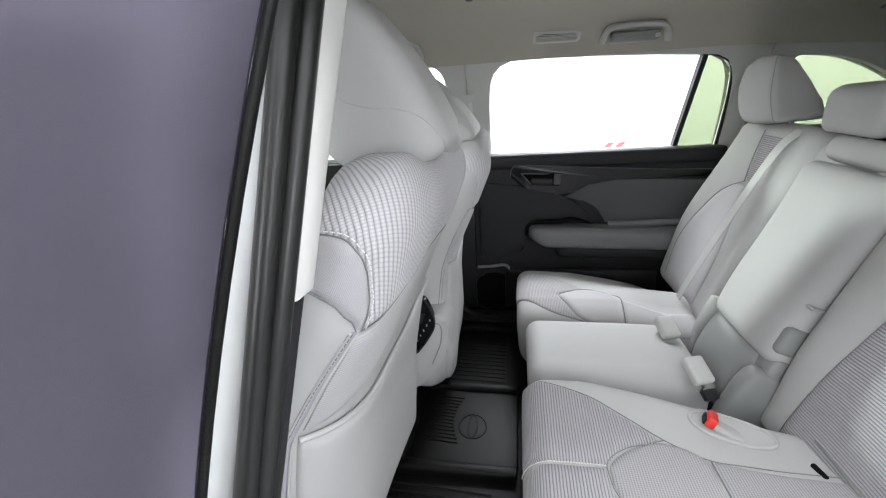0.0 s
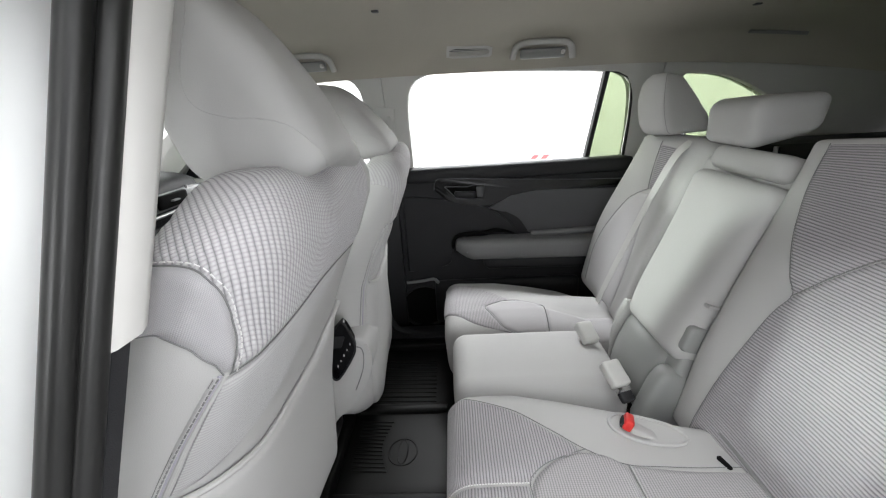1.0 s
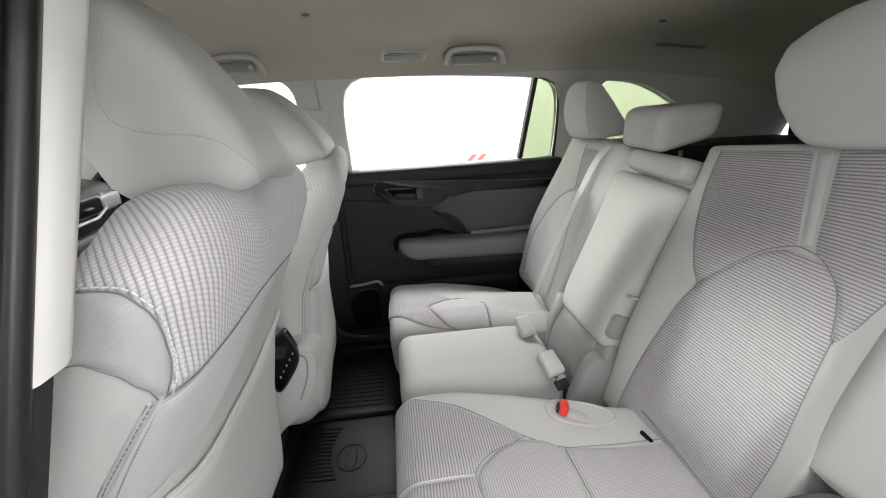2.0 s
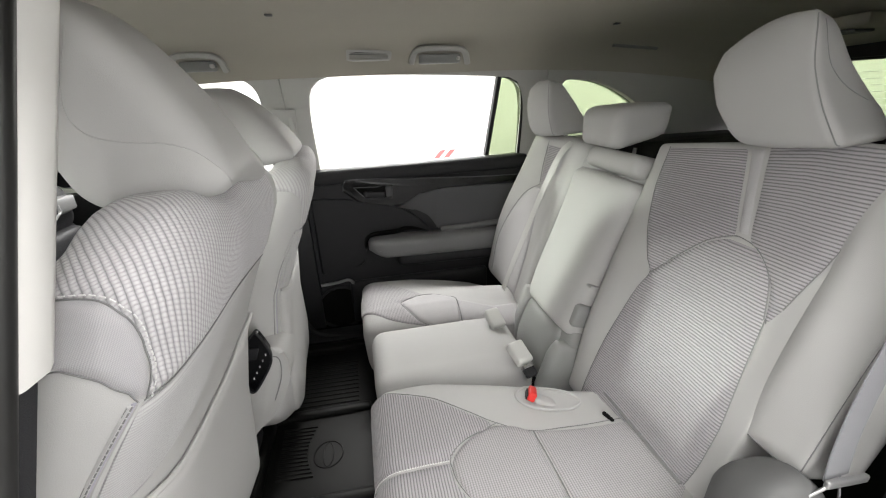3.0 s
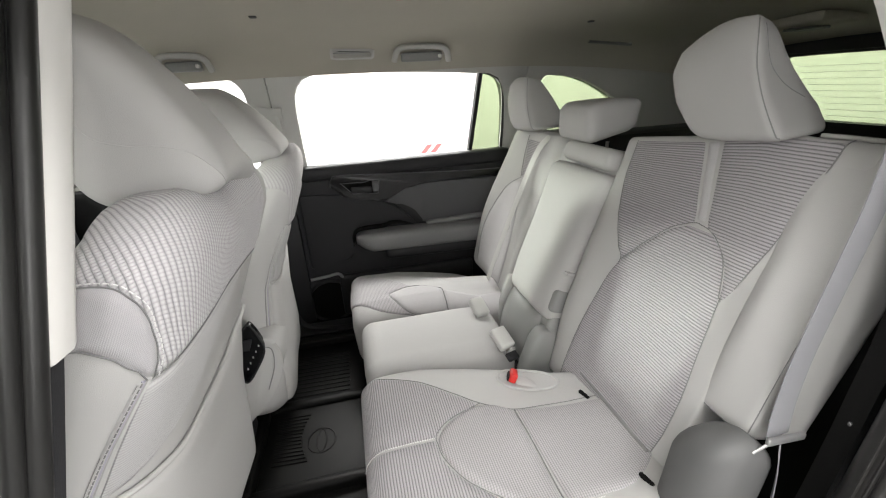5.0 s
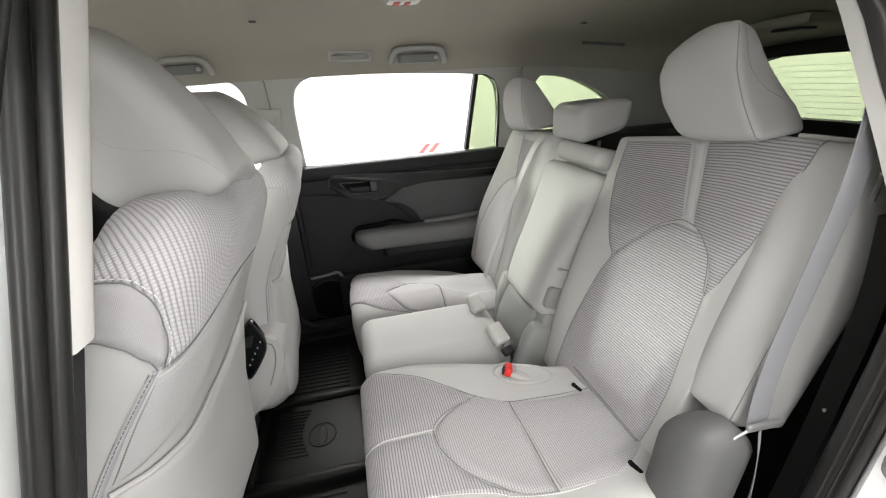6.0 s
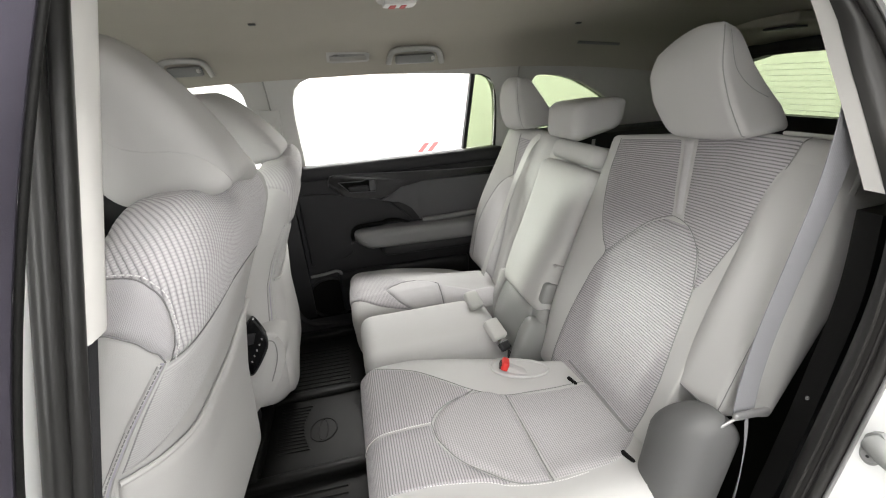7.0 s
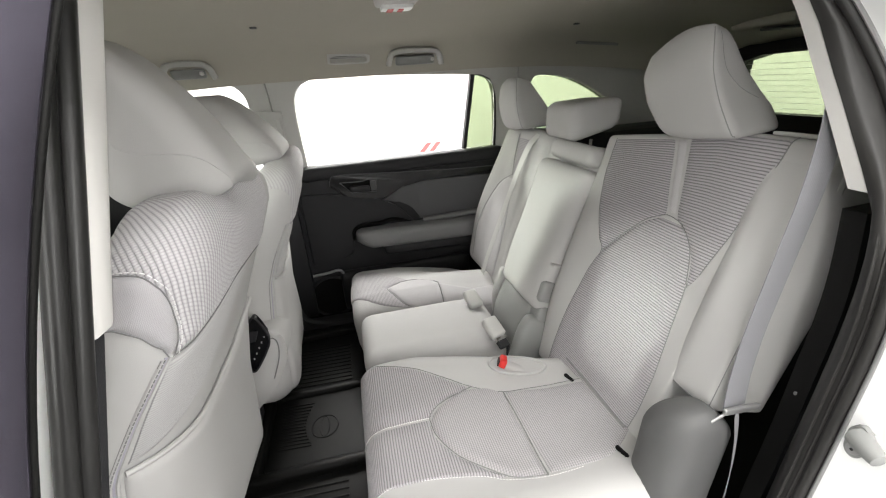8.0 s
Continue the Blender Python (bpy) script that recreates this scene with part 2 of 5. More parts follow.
def by_angle(loop, c, n):
    """Points of a closed loop at even angles round c."""
    P = [Vector(p) for p in loop]
    out = []
    for k in range(n):
        a = 2 * math.pi * k / n
        d = Vector((math.cos(a), math.sin(a)))
        best = None
        for i in range(len(P)):
            p, q = P[i] - Vector(c), P[(i + 1) % len(P)] - Vector(c)
            e = q - p
            det = d.x * -e.y + d.y * e.x
            if abs(det) < 1e-12:
                continue
            s = (p.x * -e.y + p.y * e.x) / det
            u = (d.x * p.y - d.y * p.x) / det
            if s > 0 and -1e-6 <= u <= 1 + 1e-6 and (best is None or s > best):
                best = s
        out.append((c[0] + d.x * best, c[1] + d.y * best))
    return out


def framed(outer, hole, to3d, depth, n=96, lip=0.0):
    """A panel of some thickness with an opening through it."""
    c = (sum(p[0] for p in hole) / len(hole), sum(p[1] for p in hole) / len(hole))
    bm = bmesh.new()
    rings = []
    for loop, d in ((outer, 0.0), (hole, lip), (hole, depth), (outer, depth)):
        rings.append([bm.verts.new(to3d(a, b, d)) for a, b in by_angle(loop, c, n)])
    for i in range(4):
        a, b = rings[i], rings[(i + 1) % 4]
        for k in range(n):
            bm.faces.new((a[k], a[(k + 1) % n], b[(k + 1) % n], b[k]))
    return bm


def panel(surf, rows, puff=0.004, nu=14, uv_turn=False, drape=None):
    """A stitched cover panel: rows of (v, u0, u1); surf(u, v, h) is the place at height h over the padding.
    It sinks to the seam at its rim."""
    bm = bmesh.new()
    layer = bm.loops.layers.uv.new("UVMap")
    vs, uvs = [], {}
    m = len(rows)
    v_lo, v_hi = rows[0][0], rows[-1][0]
    for i, (v, u0, u1) in enumerate(rows):
        row = []
        for k in range(nu + 1):
            s = k / nu
            s = 0.5 - 0.5 * math.cos(math.pi * s) if nu > 8 else s
            u = u0 + (u1 - u0) * s
            rim = min(abs(u - u0), abs(u1 - u), abs(v - v_lo), abs(v_hi - v))
            h = puff * (1 - (1 - min(1, rim / 0.018)) ** 2) - 0.002 * (rim < 1e-6)
            vert = bm.verts.new(surf(u, v, h))
            uvs[vert] = (v, u) if uv_turn else (u, v)
            row.append(vert)
        if drape is not None:
            for k, q in enumerate(row):
                d = q.co - drape
                r = math.hypot(d.x, d.y)
                uvs[q] = (0.26 * math.atan2(d.y, d.x), d.z - r)
        vs.append(row)
    for a, b in zip(vs, vs[1:]):
        for k in range(nu):
            f = bm.faces.new((a[k], a[k + 1], b[k + 1], b[k]))
            for lp in f.loops:
                lp[layer].uv = uvs[lp.vert]
    return bm


def skin(size, r, shape, axis, sign, corner=None):
    """The cover of a soft box, unrolled from one of its faces: surf(u, v, h). Past the face's edge u and v wrap round the sides."""
    half = [s / 2 for s in size]
    ua, va = {0: (1, 2), 1: (0, 2), 2: (0, 1)}[axis]

    def at(u, v):
        q = [0.0, 0.0, 0.0]
        q[axis] = half[axis]
        if corner:
            a, b = abs(u) - half[ua], abs(v) - half[va]
            if a > 0 and a >= b and v > corner[1]:
                s = half[va] - corner[1]
                v = corner[1] + (v - corner[1]) * s / (s + a)
            elif b > 0 and abs(u) > corner[0]:
                s = half[ua] - corner[0]
                u = math.copysign(corner[0] + (abs(u) - corner[0]) * s / (s + b), u)
        for ax, c in ((ua, u), (va, v)):
            q[ax] = max(-half[ax], min(half[ax], c))
            q[axis] -= max(0.0, abs(c) - half[ax])
        q[axis] *= sign
        return shape(round_point(Vector(q), half, r)[0])

    def surf(u, v, h=0.0):
        p = at(u, v)
        if h == 0.0:
            return p
        e = 0.004
        n = (at(u + e, v) - at(u - e, v)).cross(at(u, v + e) - at(u, v - e))
        flip = sign * (1 if axis != 1 else -1)
        return p + n.normalized() * h * flip if n.length > 1e-12 else p
    return surf


SKINS = {}


def cord(surf, pts, r, mat, parent, name="seam", h=0.0, n=8):
    """A sewn line over a cover through (u, v) points."""
    line = smooth_line([(u, v, 0) for u, v in pts], n)
    return part(name, tube([surf(p.x, p.y, h) for p in line], r, 6), mat, parent)


def stitches(surf, pts, parent, step=0.006, size=0.0009, h=0.002, mat=STITCH):
    """A row of single stitches along (u, v) points, joined into one part."""
    line = smooth_line([(u, v, 0) for u, v in pts], 10)
    P = [surf(p.x, p.y, h) for p in line]
    bm = bmesh.new()
    run, nxt = 0.0, 0.0
    for a, b in zip(P, P[1:]):
        d = (b - a).length
        while nxt <= run + d and d > 0:
            t = (b - a).normalized()
            c = a.lerp(b, (nxt - run) / d)
            w = t.orthogonal().normalized()
            x = t.cross(w)
            half = step * 0.33
            ends = []
            for s in (-1, 1):
                ends.append([bm.verts.new(c + t * half * s + (w * math.cos(k) + x * math.sin(k)) * size) for k in (0, 1.57, 3.14, 4.71)])
            for k in range(4):
                bm.faces.new((ends[0][k], ends[0][(k + 1) % 4], ends[1][(k + 1) % 4], ends[1][k]))
            bm.faces.new(ends[0][::-1])
            bm.faces.new(ends[1])
            nxt += step
        run += d
    return part("stitching", bm, mat, parent)


def soft(name, size, r, shape, n, mat, parent, label="", key=None, axis=0, sign=1, corner=None):
    """A padded part; its cover is kept under key for the panels sewn onto it."""
    if key:
        SKINS[key] = skin(size, r, shape, axis, sign, corner)
    return part(name, pad(size, r, shape, n), mat, parent, label)


def lerp_table(rows, x):
    """Smooth value between (x, value) rows."""
    if x <= rows[0][0]:
        return rows[0][1]
    for (a, fa), (b, fb) in zip(rows, rows[1:]):
        if x <= b:
            t = (x - a) / (b - a)
            return fa + (fb - fa) * t
    return rows[-1][1]


# ---- the booth ----
single("floor", box(-5.2, 5.6, -4.6, 4.6, 0.02, 0.22, 0), BOOTH_FLOOR, "grey smooth floor of a white photo booth", "floor", kind="structure")
single("ceiling", box(-5.2, 5.6, -4.6, 4.6, 3.42, 3.6, 0), BOOTH_WHITE, "white flat ceiling of a photo booth", "ceiling", kind="structure")
single("wall_north", box(-5.2, 5.6, 4.4, 4.6, 0.22, 3.42, 0), BOOTH_WHITE, "bright white booth wall", "wall", kind="structure")
# Unseen side, set grey so that less light bounces into the car.
single("wall_south", box(-5.2, 5.6, -4.6, -4.4, 0.22, 3.42, 0), BOOTH_GREY, "unseen booth wall, grey to cut the light it throws back", "wall", kind="structure")
single("wall_east", box(5.4, 5.6, -4.4, 4.4, 0.22, 3.42, 0), BOOTH_WHITE, "bright white booth wall", "wall", kind="structure")
single("wall_west", box(-5.2, -5.0, -4.4, 4.4, 0.22, 3.42, 0), BOOTH_WHITE, "bright white booth wall", "wall", kind="structure")


# ---- car body ----
def side_y(z):
    return 0.775 if z < 1.19 else 0.775 - (z - 1.19) * 0.387


def far(a, b, d):
    return (a, side_y(b) + d, b)


WINDOW = [(p.x, p.y) for p in smooth_line([(-0.066, 1.185, 0), (-0.064, 1.40, 0), (-0.045, 1.485, 0), (0.01, 1.52, 0), (0.10, 1.523, 0), (0.36, 1.515, 0), (0.62, 1.50, 0), (0.705, 1.485, 0), (0.745, 1.42, 0), (0.765, 1.30, 0), (0.775, 1.185, 0)], 6)]
FRONT_WINDOW = [(p.x, p.y) for p in smooth_line([(-0.225, 1.185, 0), (-0.222, 1.42, 0), (-0.232, 1.49, 0), (-0.28, 1.522, 0), (-0.42, 1.53, 0), (-0.62, 1.50, 0), (-0.80, 1.38, 0), (-1.02, 1.185, 0)], 6)]
QUARTER = [(p.x, p.y) for p in smooth_line([(0.90, 1.25, 0), (0.895, 1.40, 0), (0.905, 1.468, 0), (0.95, 1.477, 0), (1.06, 1.462, 0), (1.18, 1.416, 0), (1.30, 1.348, 0), (1.34, 1.30, 0), (1.30, 1.255, 0)], 6)]

body = thing("car", "white car body shell with grey cloth-lined interior", "car", (0, 0, 0.22))
part("rear_door_surround", framed([(-0.143, 1.17), (0.83, 1.17), (0.83, 1.57), (-0.143, 1.57)], WINDOW, far, 0.06), TRIM_GREY, body)
part("front_door_surround", framed([(-1.15, 1.17), (-0.147, 1.17), (-0.147, 1.57), (-0.70, 1.57), (-1.15, 1.25)], FRONT_WINDOW, far, 0.06), TRIM_GREY, body)
part("quarter_panel_lining", framed([(0.834, 0.95), (1.80, 0.95), (1.80, 1.57), (0.834, 1.57)], QUARTER, far, 0.06), TRIM_GREY, body)
part("outer_side_panel", box(-1.3, 1.86, 0.84, 0.90, 0.23, 1.165, 0.01), PAINT, body)


def headliner_z(x):
    return 1.656 - 0.05 * max(0, (-x - 0.1) / 0.8) ** 2 - 0.115 * max(0, (x - 0.6) / 1.2) ** 2


def headliner():
    far_side = [(0.0, 0.0), (0.2, -0.003), (0.36, -0.011), (0.46, -0.022), (0.53, -0.040), (0.575, -0.068), (0.605, -0.100), (0.63, -0.138)]
    near_side = [(-0.2, -0.003), (-0.36, -0.011), (-0.46, -0.022), (-0.54, -0.036), (-0.60, -0.05)]
    prof = near_side[::-1] + far_side
    bm = bmesh.new()
    low, high = [], []
    for i in range(41):
        x = -1.0 + 2.82 * i / 40
        low.append([bm.verts.new((x, y, headliner_z(x) + dz)) for y, dz in prof])
        high.append([bm.verts.new((x, y * 1.02, headliner_z(x) + dz * 0.9 + 0.03)) for y, dz in prof])
    m = len(prof)
    for g in (low, high):
        for a, b in zip(g, g[1:]):
            for k in range(m - 1):
                bm.faces.new((a[k], a[k + 1], b[k + 1], b[k]))
    for k in range(m - 1):
        for i in (0, 40):
            bm.faces.new((low[i][k], low[i][k + 1], high[i][k + 1], high[i][k]))
    for i in range(40):
        for k in (0, m - 1):
            bm.faces.new((low[i][k], low[i + 1][k], high[i + 1][k], high[i][k]))
    return bm


part("headliner", headliner(), HEADLINER, body, "beige-grey woven cloth headliner")
part("roof_panel", sweep([(-1.0, -0.74), (1.84, -0.74), (1.84, 0.70), (-1.0, 0.70)], [(0, 0, 1.70), (0, 0, 1.735)]), PAINT, body)
part("roof_rail", box(-1.0, 1.84, -0.74, -0.605, 1.61, 1.695, 0.015), TRIM_GREY, body)
part("roof_rail", box(-1.0, 1.84, 0.655, 0.72, 1.575, 1.695, 0.01), PAINT, body)

part("front_door_lining", box(-1.15, -0.138, 0.735, 0.80, 0.488, 1.168, 0.006), BLACK, body, "black grained door lining")
# rear end
REAR_GLASS = [(p.x, p.y) for p in smooth_line([(-0.52, 1.27, 0), (-0.50, 1.45, 0), (-0.44, 1.49, 0), (0, 1.495, 0), (0.44, 1.49, 0), (0.50, 1.45, 0), (0.52, 1.27, 0)], 6)]
rear = lambda a, b, d: (1.76 + d + 0.12 * (1.5 - b), a, b)
part("tailgate_lining", framed([(-0.72, 0.5), (0.72, 0.5), (0.72, 1.62), (-0.72, 1.62)], REAR_GLASS, rear, 0.06), BLACK, body)
part("rear_glass", slab(REAR_GLASS, 0.005, lambda a, b, d: rear(a, b, d + 0.03)), PRIVACY, body, "green-tinted rear window with heating lines")
part("side_glass", slab(QUARTER, 0.004, lambda a, b, d: far(a, b, d + 0.03)), PRIVACY, body, "green-tinted fixed quarter window")
part("cargo_lining", box(0.95, 1.74, 0.55, 0.715, 0.5, 1.24, 0.03), BLACK, body)
part("cargo_lining", box(0.80, 1.74, -0.715, -0.66, 0.5, 1.30, 0.03), BLACK, body)
part("rear_quarter_lining", box(0.80, 1.80, -0.70, -0.64, 1.31, 1.60, 0.02), TRIM_GREY, body)
# front end
part("cowl_panel", box(-1.5, -1.16, -0.75, 0.75, 0.23, 1.16, 0.01), PAINT, body)
ws = lambda a, b, d: (-1.30 + (b - 1.10) * 1.15 + d, a, b)
part("windscreen", slab([(-0.68, 1.12), (0.68, 1.12), (0.60, 1.56), (-0.60, 1.56)], 0.005, ws), CLEAR, body, "clear windscreen with a green tint")
part("floor_pan", box(-1.3, 1.95, -0.80, 0.80, 0.23, 0.485, 0.0), BLACK_SOFT, body, "black carpeted car floor")
part("sill_plate", box(-0.30, 0.62, 0.60, 0.70, 0.487, 0.505, 0.006), BLACK, body)
part("pillar_foot", tube(smooth_line([(-0.235, 0.69, 0.80), (-0.222, 0.675, 0.66), (-0.204, 0.66, 0.57), (-0.165, 0.65, 0.520), (-0.06, 0.635, 0.500), (0.10, 0.63, 0.497)], 8), 0.012, 12, 0.6), BLACK, body, "grey pillar foot trim")


# near opening: the pillar before the camera, leaning in towards the roof
def pillar_sweep(section, z0, z1, kx=0.13, ky=0.36, n=14):
    rows = []
    for i in range(n + 1):
        z = z0 + (z1 - z0) * i / n
        zz = max(z, 0.98)
        rows.append(((zz - 1.45) * kx, (zz - 1.45) * ky, z))
    return sweep(section, rows)


def ribbon_section(pts, thick):
    """A closed section round an open line of (x, y) points."""
    P = [Vector(p) for p in pts]
    a, b = [], []
    for i, p in enumerate(P):
        t = (P[min(i + 1, len(P) - 1)] - P[max(0, i - 1)]).normalized()
        nrm = Vector((t.y, -t.x)) * thick / 2
        a.append((p.x + nrm.x, p.y + nrm.y))
        b.append((p.x - nrm.x, p.y - nrm.y))
    return a + b[::-1]


def circle_section(cx, cy, r, n=16, sx=1.0):
    return [(cx + r * sx * math.cos(2 * math.pi * k / n), cy + r * math.sin(2 * math.pi * k / n)) for k in range(n)]


part("pillar_trim", pillar_sweep([(-0.121, -0.613), (-0.116, -0.606), (-0.114, -0.585), (-0.118, -0.574), (-0.128, -0.568), (-0.23, -0.565), (-0.23, -0.58), (-0.135, -0.582)], 1.292, 1.68, 0.15, 0.35), TRIM_LIGHT, body, "light grey pillar trim")
part("pillar_lower_trim", pillar_sweep(ribbon_section([(-0.128, -0.61), (-0.123, -0.59), (-0.135, -0.575), (-0.23, -0.57)], 0.008), 0.5, 1.2915, 0.15, 0.35), BLACK, body)
part("door_seal", pillar_sweep(circle_section(-0.1285, -0.616, 0.0105), 0.5, 1.68, 0.142, 0.335), SEAL, body, "black rubber door seal")
part("seal_groove", pillar_sweep(circle_section(-0.1335, -0.6195, 0.0075), 0.5, 1.68, 0.139, 0.328), RUBBER, body)
part("jamb_seal", pillar_sweep(circle_section(-0.1395, -0.6305, 0.0105), 0.5, 1.68, 0.136, 0.321), SEAL, body, "black rubber jamb seal")
part("pillar_jamb", pillar_sweep(ribbon_section([(-0.150, -0.600), (-0.164, -0.612), (-0.178, -0.64), (-0.20, -0.70), (-0.215, -0.75)], 0.010), 0.3, 1.68, 0.136, 0.321), PAINT, body, "white painted door jamb")

# closed front door beside the driver's seat
front_door = thing("front_door", "closed front car door with an open window", "car door", (-0.7, -0.8, 0.3))
part("door_lining", box(-1.15, -0.245, -0.80, -0.735, 0.488, 1.165, 0.01), BLACK, front_door, "black grained door lining")
part("door_skin", box(-1.15, -0.245, -0.88, -0.802, 0.3, 1.165, 0.01), PAINT, front_door)
part("window_frame", framed([(-1.15, 1.168), (-0.24, 1.168), (-0.24, 1.60), (-0.66, 1.60), (-1.15, 1.25)], [(p[0] - 0.06, p[1]) for p in FRONT_WINDOW], lambda a, b, d: (a, -side_y(b) - d, b), 0.05), TRIM_GREY, front_door)

# the opened rear door beside the camera
open_door = thing("rear_door", "opened car door with a smooth dark inner frame", "car door", (-0.1, -1.2, 0.3))


def door_edge(z):
    """The front edge of the opened door, leaning in towards the roof."""
    h = max(-0.35, min(0.25, z - 1.42))
    return Vector((-0.044 + 0.317 * h + 0.247 * h * h, -0.827 + 0.189 * h + 0.226 * h * h, z))


def door_sheet(u0, u1, z0, z1, off, thick):
    """A sheet of the opened door: u runs outward along the door."""
    def at(u, z, d):
        e = door_edge(z)
        return Vector((-0.10 + (e.x + 0.10) * max(0, 1 - u / 0.6) - 0.36 * u - 0.93 * d, e.y - 0.93 * u + 0.36 * d, z))
    bm = bmesh.new()
    nu, nz = 8, 12
    g = [[[bm.verts.new(at(u0 + (u1 - u0) * i / nu, z0 + (z1 - z0) * j / nz, off + d)) for j in range(nz + 1)] for i in range(nu + 1)] for d in (0, thick)]
    for side in range(2):
        for i in range(nu):
            for j in range(nz):
                bm.faces.new((g[side][i][j], g[side][i + 1][j], g[side][i + 1][j + 1], g[side][i][j + 1]))
    for j in range(nz):
        for i in (0, nu):
            bm.faces.new((g[0][i][j], g[0][i][j + 1], g[1][i][j + 1], g[1][i][j]))
    for i in range(nu):
        for j in (0, nz):
            bm.faces.new((g[0][i][j], g[0][i + 1][j], g[1][i + 1][j], g[1][i][j]))
    return bm


part("window_frame", door_sheet(0.003, 0.095, 1.12, 1.62, 0.002, 0.02), APPLIQUE, open_door, "dark smooth window frame")
part("edge_rubber", tube([door_edge(1.12 + 0.5 * i / 20) - Vector((0.0018, 0.0006, 0)) for i in range(21)], 0.0019, 10), RUBBER, open_door, "black rubber edge")
part("window_frame", door_sheet(0.095, 0.80, 1.54, 1.62, 0.002, 0.03), APPLIQUE, open_door)
part("door_panel", door_sheet(0.0, 0.85, 0.5, 1.118, 0.0, 0.06), BLACK, open_door, "black grained door panel")
part("door_skin", door_sheet(0.0, 0.85, 0.45, 1.13, 0.065, 0.04), PAINT, open_door)
part("window_glass", door_sheet(0.098, 0.80, 1.10, 1.54, 0.018, 0.004), PRIVACY, open_door)


# near opening: the pillar behind the door opening
OPENING = [(0.66, -0.745, 0.50), (0.672, -0.745, 0.75), (0.687, -0.745, 0.869), (0.698, -0.745, 0.962), (0.706, -0.745, 1.049), (0.713, -0.745, 1.127), (0.717, -0.742, 1.202), (0.730, -0.726, 1.29), (0.738, -0.697, 1.37), (0.731, -0.669, 1.439), (0.702, -0.646, 1.502), (0.674, -0.631, 1.545), (0.63, -0.605, 1.61)]
INNER = [(0.70, -0.700, 0.50), (0.715, -0.705, 0.869), (0.735, -0.705, 1.05), (0.744, -0.705, 1.20), (0.737, -0.701, 1.28), (0.719, -0.692, 1.333), (0.699, -0.663, 1.413), (0.681, -0.641, 1.475), (0.658, -0.615, 1.548), (0.61, -0.585, 1.61)]


def at_height(line, z):
    for p, q in zip(line, line[1:]):
        if z <= q[2]:
            t = (z - p[2]) / (q[2] - p[2])
            return Vector(p).lerp(Vector(q), t)
    return Vector(line[-1])


def band(a, b, bulge, n=40, m=8):
    """A rounded rubber band between two upright lines."""
    la, lb = [tuple(p) for p in smooth_line(a, 6)], [tuple(p) for p in smooth_line(b, 6)]
    bm = bmesh.new()
    rows = []
    for i in range(n + 1):
        z = 0.5 + 1.105 * i / n
        p, q = at_height(la, z), at_height(lb, z)
        out = (q - p).cross(Vector((0, 0, 1))).normalized()
        if out.x > 0:
            out = -out
        row = [bm.verts.new(p.lerp(q, k / m) + out * bulge * math.sin(math.pi * k / m) ** 0.7) for k in range(m + 1)]
        row += [bm.verts.new(q + Vector((0.05, 0.03, 0))), bm.verts.new(p + Vector((0.05, 0.0, 0)))]
        rows.append(row)
    k = m + 3
    for r0, r1 in zip(rows, rows[1:]):
        for j in range(k):
            bm.faces.new((r0[j], r0[(j + 1) % k], r1[(j + 1) % k], r1[j]))
    bm.faces.new(rows[0][::-1])
    bm.faces.new(rows[-1])
    return bm


def shifted(dx, dy, lo=0.0, hi=9.0):
    return [(x + dx, y + dy, z) for x, y, z in OPENING if lo <= z <= hi]


def strip(line, width_dir, thick_dir, bevel=0.003):
    bm = bmesh.new()
    w, t = Vector(width_dir), Vector(thick_dir)
    rings = []
    for p in smooth_line(line, 6):
        p = Vector(p)
        rings.append([bm.verts.new(p), bm.verts.new(p + w), bm.verts.new(p + w + t), bm.verts.new(p + t)])
    for a, b in zip(rings, rings[1:]):
        for k in range(4):
            bm.faces.new((a[k], a[(k + 1) % 4], b[(k + 1) % 4], b[k]))
    bm.faces.new(rings[0][::-1])
    bm.faces.new(rings[-1])
    return bm


part("pillar_trim", strip([(0.722, -0.694, 1.329), (0.701, -0.665, 1.412), (0.683, -0.643, 1.475), (0.660, -0.617, 1.550), (0.63, -0.59, 1.61)], (0.0, 0.024, 0.0), (0.07, 0.02, 0.0)), TRIM_LIGHT, body, "light grey pillar trim")
part("door_seal", band(INNER, OPENING, 0.012), SEAL_LIT, body, "black rubber door seal")
for dx, dy, r in ((-0.006, 0.012, 0.0022), (-0.001, 0.004, 0.0026)):
    part("seal_ridge", tube(smooth_line(shifted(dx, dy), 6), r, 8), SEAL_LIT, body)
part("door_seal", tube(smooth_line(shifted(0.002, -0.006), 6), 0.007, 12), SEAL_LIT, body, "black rubber door seal")
# Sheen along the seal's bead, put in as a thin silver cord.
part("seal_sheen", tube(smooth_line(shifted(0.004, -0.016), 6), 0.0028, 8), SILVER, body)
part("wheel_arch_lining", strip(shifted(0.035, 0.052, 0, 1.36), (0.30, 0.02, 0.0), (0.0, 0.03, 0.0)), RUBBER, body, "black moulded wheel arch lining")
part("rear_jamb", strip(shifted(0.006, -0.0175), (0.0, -0.1025, 0.0), (0.10, 0.0, 0.0)), PAINT, body, "white painted door jamb")
part("rear_quarter_panel", strip(shifted(0.010, -0.120), (0.05, -0.09, 0.0), (1.0, 0.0, 0.0)), PAINT, body)
part("sill", box(-0.15, 0.72, -0.88, -0.66, 0.24, 0.47, 0.02), PAINT, body)

